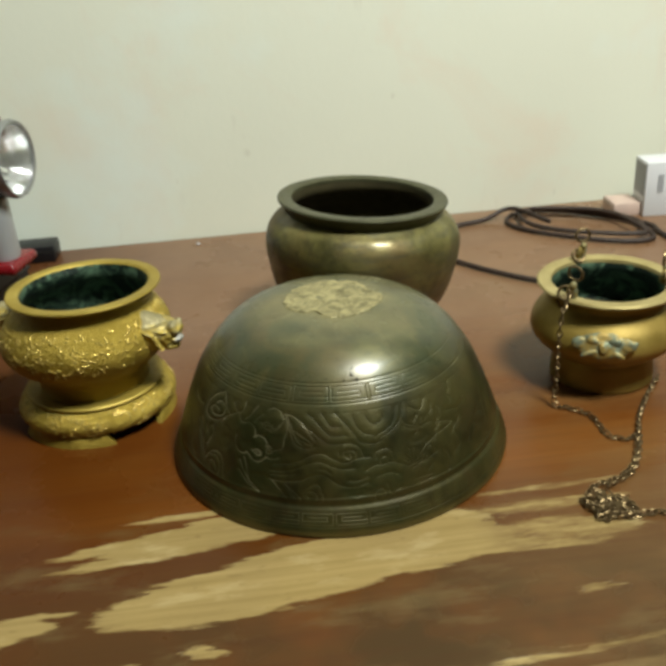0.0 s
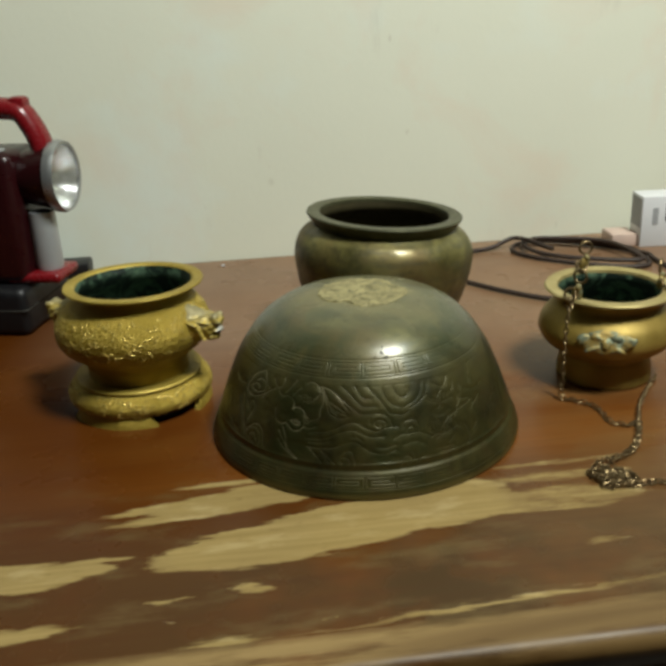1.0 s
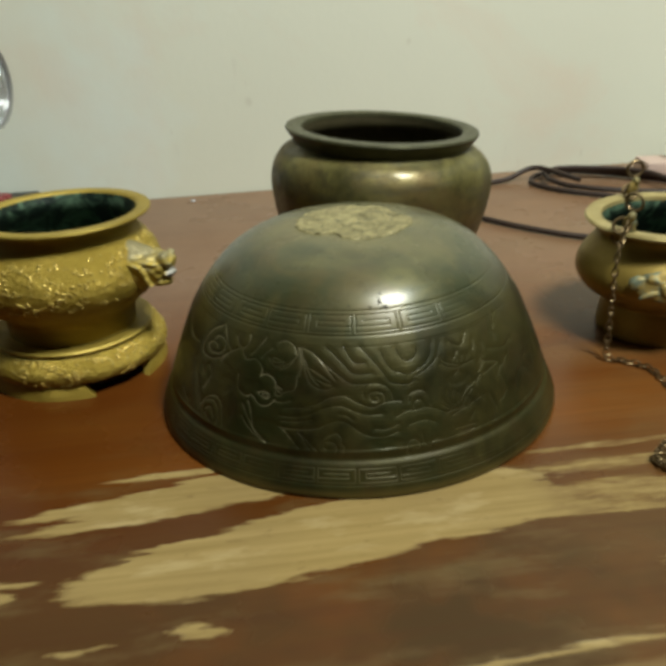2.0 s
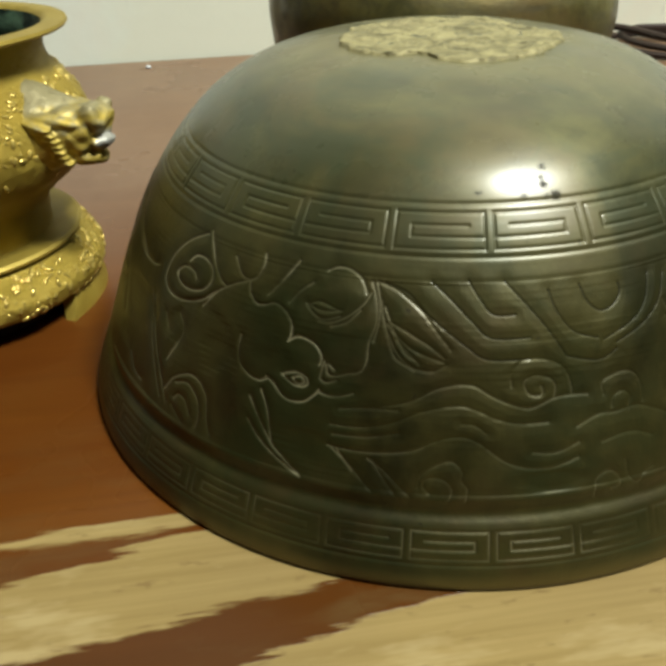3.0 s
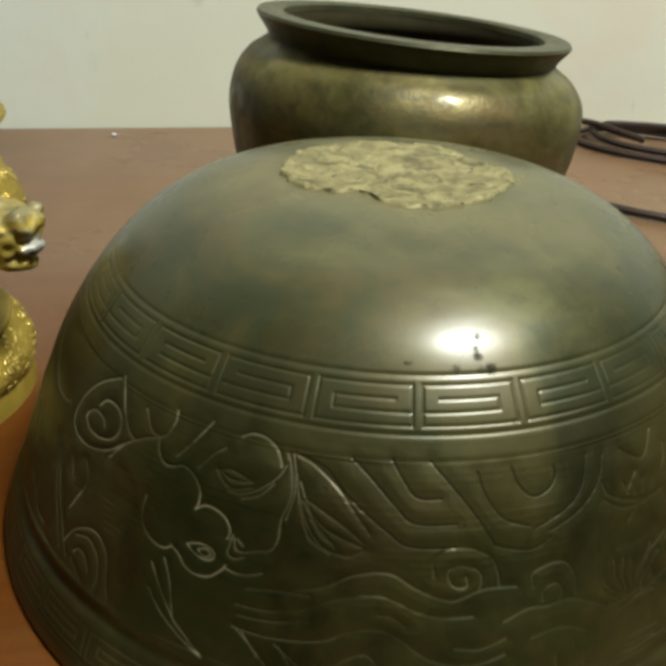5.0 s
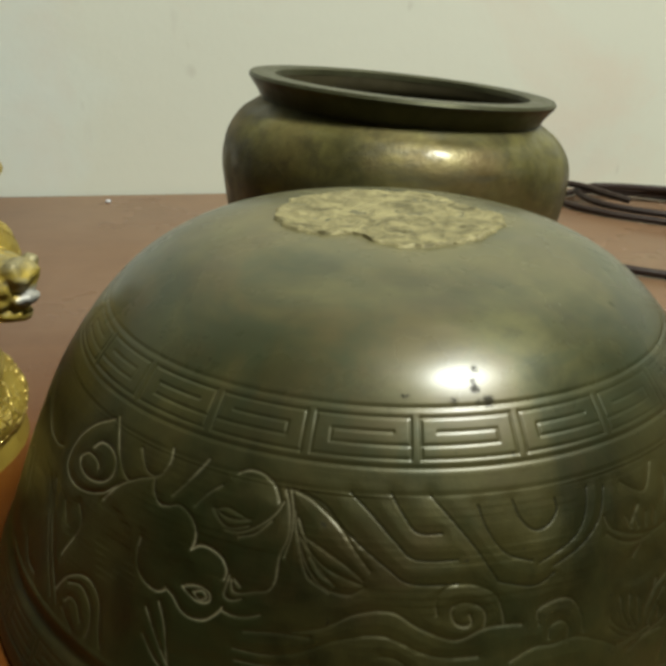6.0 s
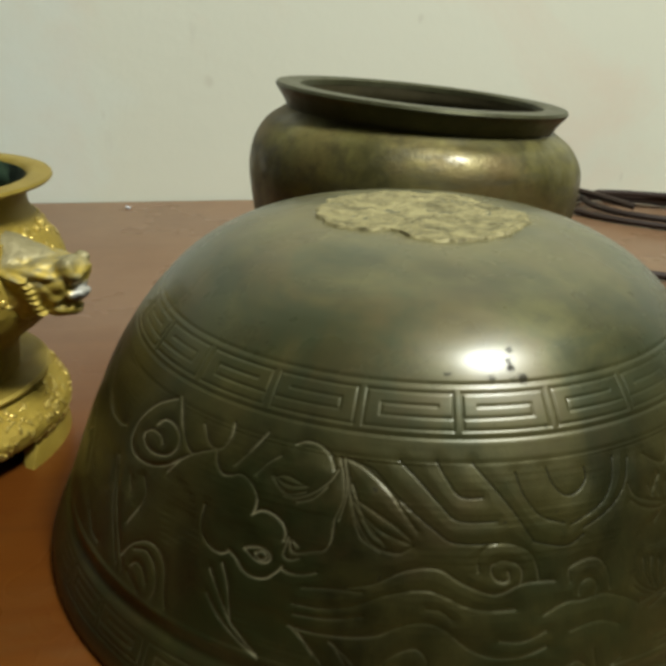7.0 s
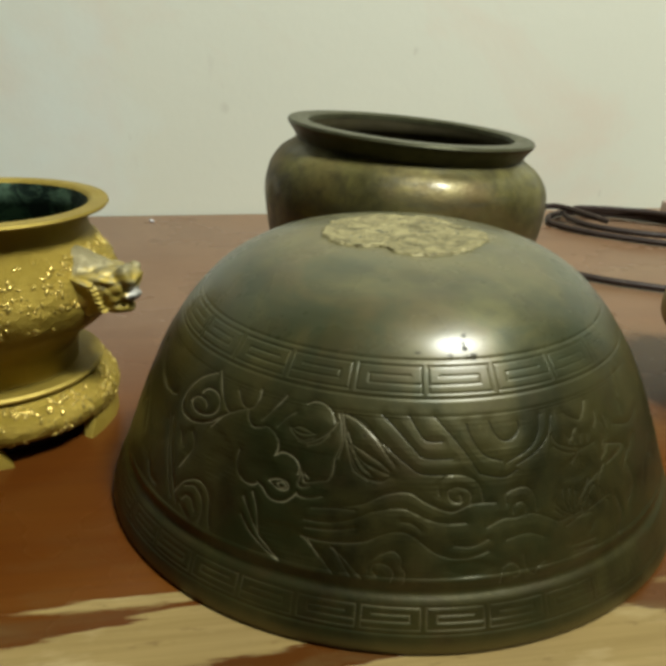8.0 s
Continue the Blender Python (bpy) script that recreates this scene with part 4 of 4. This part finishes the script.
# ---- plain brass censer with chains ----
def make_plain_censer():
    censer = thing("censer", pose(0.1822, 0.0770, 0) @ Matrix.Diagonal((1, 1, 0.93, 1)), "aged brass censer with a mask on its belly", "censer", "brass censers")
    body = rounded([(0.0345, 0.0), (0.0356, 0.0016), (0.0350, 0.010), (0.0338, 0.0175), (0.0330, 0.0215), (0.0365, 0.0250), (0.0445, 0.0300), (0.0498, 0.0372), (0.0508, 0.0440), (0.0485, 0.0520), (0.0435, 0.0590), (0.0398, 0.0645), (0.0392, 0.0690), (0.0405, 0.0715)], 6)
    part("body", lathe([(0.0005, 0.0)] + [tuple(p) for p in body], 128, 0.004), BRASS, censer)
    part("rim", lathe([(0.0400, 0.0712), (0.0440, 0.0725), (0.0470, 0.0742), (0.0478, 0.0756), (0.0468, 0.0770), (0.0400, 0.0772), (0.0382, 0.0764), (0.0376, 0.0740)], 128, 0.005), PALE_BRASS, censer, "broad pale brass rim")
    inner = rounded([(0.0378, 0.0745), (0.0370, 0.0690), (0.0400, 0.0610), (0.0465, 0.0500), (0.0470, 0.0400), (0.0350, 0.0280), (0.0005, 0.0250)], 5)
    part("inside", lathe([tuple(p) for p in inner], 80), VERDIGRIS, censer, "dark green verdigris inside")
    bm = bmesh.new()
    blob(bm, (0, 0, 0), (0.0150, 0.0040, 0.0085), 0.3, 160)
    for side in (-1, 1):
        blob(bm, (side * 0.0065, -0.0030, 0.0030), (0.0035, 0.0022, 0.0024), 0.25, 300)
        blob(bm, (side * 0.0135, -0.0005, 0.0015), (0.0055, 0.0026, 0.0040), 0.3, 300)
        blob(bm, (side * 0.0080, -0.0026, -0.0050), (0.0050, 0.0020, 0.0016), 0.3, 300, (0, side * 20, 0))
    blob(bm, (0, -0.0040, -0.0010), (0.0030, 0.0026, 0.0040), 0.25, 300)
    mask = fuse(part("mask", bm, PATINA, censer, "cast mask with greenish patina"), 0.0005, 3)
    t = radians(-13)
    mask.matrix_local = pose(0.0492 * math.sin(t), -0.0492 * math.cos(t), 0.0475, -22, 0, -13) @ Matrix.Diagonal((1.1, 0.62, 1.1, 1))
    for x, y, turn in ((-0.0300, -0.0300, -45), (0.0345, -0.008, 70), (-0.0110, 0.0410, 10)):
        bm = bmesh.new()
        blob(bm, (0, 0, 0.004), (0.0042, 0.0030, 0.0062), 0.3, 200)
        blob(bm, (0.0014, -0.001, 0.0105), (0.0026, 0.0024, 0.0030), 0.3, 300)
        lug = fuse(part("lug", bm, PATINA, censer, "greenish cast lug for the chain"), 0.0005, 2)
        lug.matrix_local = pose(x, y, 0.0765, 0, 0, turn)
        for dx, dz, size, rx in ((0.001, 0.0185, 0.0052, 90), (-0.003, 0.004, 0.0048, 60), (-0.0045, -0.0035, 0.0040, 80)):
            eye = part("ring", ring_bm(size, 0.0010), CHAIN, lug)
            eye.matrix_local = pose(dx, -0.003 if dz < 0.01 else 0.001, dz, rx, 20, 0)


make_plain_censer()


# ---- chain from the censer's rim over the table ----
def make_chain():
    chain = thing("chain", pose(0.150, -0.020, 0), "thin tarnished brass chain heaped on the table", "chain")
    base = Vector((0.150, -0.020, 0))
    runs = [smooth_path([(0.1500, 0.0450, 0.0760), (0.1440, 0.0345, 0.062), (0.1425, 0.0310, 0.040), (0.1420, 0.0290, 0.018), (0.1415, 0.0260, 0.003), (0.1500, 0.0230, 0.0016), (0.1630, 0.0120, 0.0016), (0.1685, -0.0100, 0.0016), (0.1790, -0.0150, 0.0016), (0.1850, -0.0120, 0.0018)], 24),
            smooth_path([(0.2180, 0.0620, 0.0016), (0.2060, 0.0400, 0.0016), (0.1940, 0.0130, 0.0018), (0.1860, -0.0150, 0.0030), (0.1790, -0.0370, 0.0018), (0.1670, -0.0540, 0.0016), (0.1500, -0.0640, 0.0020), (0.1440, -0.0720, 0.0016)], 24),
            smooth_path([(0.1900, 0.0000, 0.0018), (0.1840, -0.0260, 0.0018), (0.1740, -0.0500, 0.0020), (0.1560, -0.0660, 0.0040)], 24)]
    rng = random.Random(5)
    heap, at = [], Vector((0.150, -0.070, 0.002))
    for k in range(26):
        a = k * 2.1 + rng.uniform(-0.5, 0.5)
        rad = rng.uniform(0.003, 0.015)
        heap.append((0.1530 + rad * math.cos(a), -0.0830 + 0.9 * rad * math.sin(a), 0.0018 + 0.006 * max(0, 1 - rad / 0.013) * rng.random()))
    runs.append(smooth_path(heap, 16))
    runs.append(smooth_path([(0.1640, -0.0920, 0.0018), (0.1760, -0.0880, 0.0016), (0.1900, -0.0880, 0.0016), (0.2060, -0.0830, 0.0016), (0.2240, -0.0860, 0.0016)], 24))
    link = None
    for run in runs:
        since, last, side = 1.0, run[0], 0
        for p, q in zip(run, run[1:]):
            since += (q - p).length
            if since < 0.0036:
                continue
            since = 0.0
            side += 1
            d = (q - p).normalized()
            if link is None:
                link = ring_bm(0.0016, 0.00052, 14, 6, 1.75)
                ob = part("link", link, CHAIN, chain)
                link = ob.data
            else:
                ob = part("link", link, CHAIN, chain)
            turn = d.to_track_quat("X", "Z").to_matrix().to_4x4() @ pose(0, 0, 0, 90 * (side % 2) + rng.uniform(-25, 25), 0, 0)
            ob.matrix_local = Matrix.Translation(p - base + Vector((0, 0, 0.0006 * (side % 2)))) @ turn


make_chain()


# ---- coiled cord by the wall ----
def make_cord():
    path = [(0.060, 0.330, 0.003), (0.092, 0.295, 0.003), (0.130, 0.262, 0.003), (0.170, 0.238, 0.003), (0.230, 0.222, 0.003), (0.290, 0.240, 0.003), (0.310, 0.300, 0.003)]
    for k in range(38):
        a = 0.2 + k * 2 * math.pi / 14
        g = 1 + 0.05 * math.sin(1.7 * k) - 0.16 * (k // 14)
        x, y = 0.080 * g * math.cos(a), 0.040 * g * math.sin(a)
        t = radians(-27)
        path.append((0.226 + x * math.cos(t) - y * math.sin(t), 0.388 + x * math.sin(t) + y * math.cos(t), 0.003 + 0.0042 * (k // 14)))
    path += [(0.160, 0.423, 0.012), (0.130, 0.412, 0.004), (0.100, 0.398, 0.003), (0.070, 0.372, 0.003)]
    tagged(part("cord", sweep(smooth_path(path, 7), 0.0024, 8), CORD), "dark brown cord lying in loose coils", "cord")


make_cord()


# ---- hand lantern with a round reflector ----
def make_lantern():
    lantern = thing("lantern", pose(-0.354, 0.212, 0, 0, 0, -3), "red and black hand lantern with a chrome reflector", "lantern")
    base = part("base", box_bm(-0.070, 0.041, -0.047, 0.047, 0, 0.046, 0.008, 3), BLACK, lantern, "black plastic base")
    part("groove", box_bm(-0.0705, 0.0415, -0.0475, 0.0475, 0.024, 0.0262, 0.0006, 1), SHADE_AND_SEAM, base)
    part("collar", box_bm(0.018, 0.070, -0.032, 0.014, 0.0465, 0.0560, 0.004, 3), RED, lantern, "red plastic collar")
    part("body", box_bm(-0.060, 0.042, -0.034, 0.034, 0.046, 0.166, 0.010, 3), DARK_RED, lantern, "dark red plastic body")
    part("top_band", box_bm(-0.052, 0.030, -0.030, -0.012, 0.1655, 0.1680, 0.0010), SILVER, lantern, "silver band")
    column = lathe([(0.0005, 0.056), (0.0118, 0.056), (0.0126, 0.060), (0.0118, 0.110), (0.0005, 0.112)], 48)
    part("column", column, SILVER, lantern, "silver column").location = (0.053, -0.010, 0)
    neck = lathe([(0.0005, -0.036), (0.022, -0.036), (0.027, -0.028), (0.0325, -0.003)], 56)
    head = part("head", neck, DARK_RED, lantern, "dark red lamp head")
    head.matrix_local = pose(0.071, 0.000, 0.1395, 0, 90, 0) @ Matrix.Diagonal((0.93, 0.93, 1, 1))
    part("bezel", lathe([(0.0310, -0.0035), (0.0345, -0.0025), (0.0352, 0.003), (0.0335, 0.007), (0.0305, 0.006), (0.0300, 0.000)], 64), BEZEL, head, "silver bezel")
    dish = rounded([(0.0302, 0.003), (0.026, -0.005), (0.019, -0.013), (0.010, -0.0185), (0.0045, -0.020), (0.0005, -0.020)], 5)
    bm = lathe([tuple(p) for p in dish], 60)
    for v in bm.verts:
        r = math.hypot(v.co.x, v.co.y)
        v.co.z += 0.0007 * math.cos(10 * math.atan2(v.co.y, v.co.x)) * r / 0.03
    part("reflector", bm, CHROME, head, "faceted chrome reflector")
    bulb = bmesh.new()
    blob(bulb, (0, 0, -0.010), (0.004, 0.004, 0.008))
    part("bulb", bulb, GLASS, head)
    pane = part("lens", lathe([(0.0005, 0.0042), (0.0303, 0.0040), (0.0303, 0.0052), (0.0005, 0.0054)], 48), GLASS, head, "clear lens")
    pane.visible_shadow = False
    grip = smooth_path([(0.060, 0, 0.158), (0.058, 0, 0.172), (0.051, 0, 0.188), (0.042, 0, 0.1985), (0.020, 0, 0.2010), (-0.004, 0, 0.201), (-0.030, 0, 0.201), (-0.048, 0, 0.192), (-0.054, 0, 0.168)], 8)
    bm = sweep(grip, 0.0098, 14)
    for v in bm.verts:
        v.co.y *= 1.35
    part("handle", bm, RED, lantern, "red arched handle")
    part("switch", box_bm(0.036, 0.052, -0.008, 0.008, 0.196, 0.211, 0.004), RED, lantern, "red thumb switch")


make_lantern()


# ---- small things by the wall ----
def make_boxes():
    adapter = thing("adapter", ROOM @ pose(-0.292, 0.404, 0), "flat matt black adapter lying by the wall", "adapter")
    part("case", box_bm(-0.050, 0.042, -0.017, 0.014, 0, 0.018, 0.0022), BLACK, adapter)
    part("lid_seam", box_bm(-0.0503, 0.0423, -0.0173, 0.0143, 0.0110, 0.0120), SHADE_AND_SEAM, adapter)
    carton = thing("carton", pose(0.297, 0.415, 0, 0, 0, 6), "small white card box with grey side", "box")
    part("card", box_bm(0.0, 0.046, 0.0, 0.034, 0, 0.058, 0.0009), WHITE, carton)
    part("side_panel", box_bm(-0.0006, 0.0004, 0.003, 0.031, 0.022, 0.055), GREY, carton, "grey panel on the left side")
    part("print", box_bm(0.0125, 0.0185, -0.0006, 0.0004, 0.026, 0.045), GREY, carton, "grey printed mark")
    part("print", box_bm(0.0270, 0.0440, -0.0006, 0.0004, 0.030, 0.055), BLACK, carton, "black printed panel")
    packet = thing("packet", pose(0.276, 0.441, 0, 0, 0, 8), "low pale pink card packet", "box")
    part("card", box_bm(-0.012, 0.017, -0.022, 0.012, 0, 0.013, 0.001), PINK, packet)
    part("flap", box_bm(-0.0115, 0.0165, -0.0215, 0.0115, 0.0130, 0.0138, 0.0003), PINK, packet, "pale flap")


make_boxes()


# ---- crumb of white plaster on the table by the wall ----
def make_crumb():
    bm = bmesh.new()
    blob(bm, (0, 0, 0.0011), (0.0022, 0.0015, 0.0012), 0.3, 500, sub=2)
    tagged(part("crumb", bm, WHITE), "tiny white crumb of plaster on the table", "crumb").location = (-0.176, 0.3725, 0)


make_crumb()
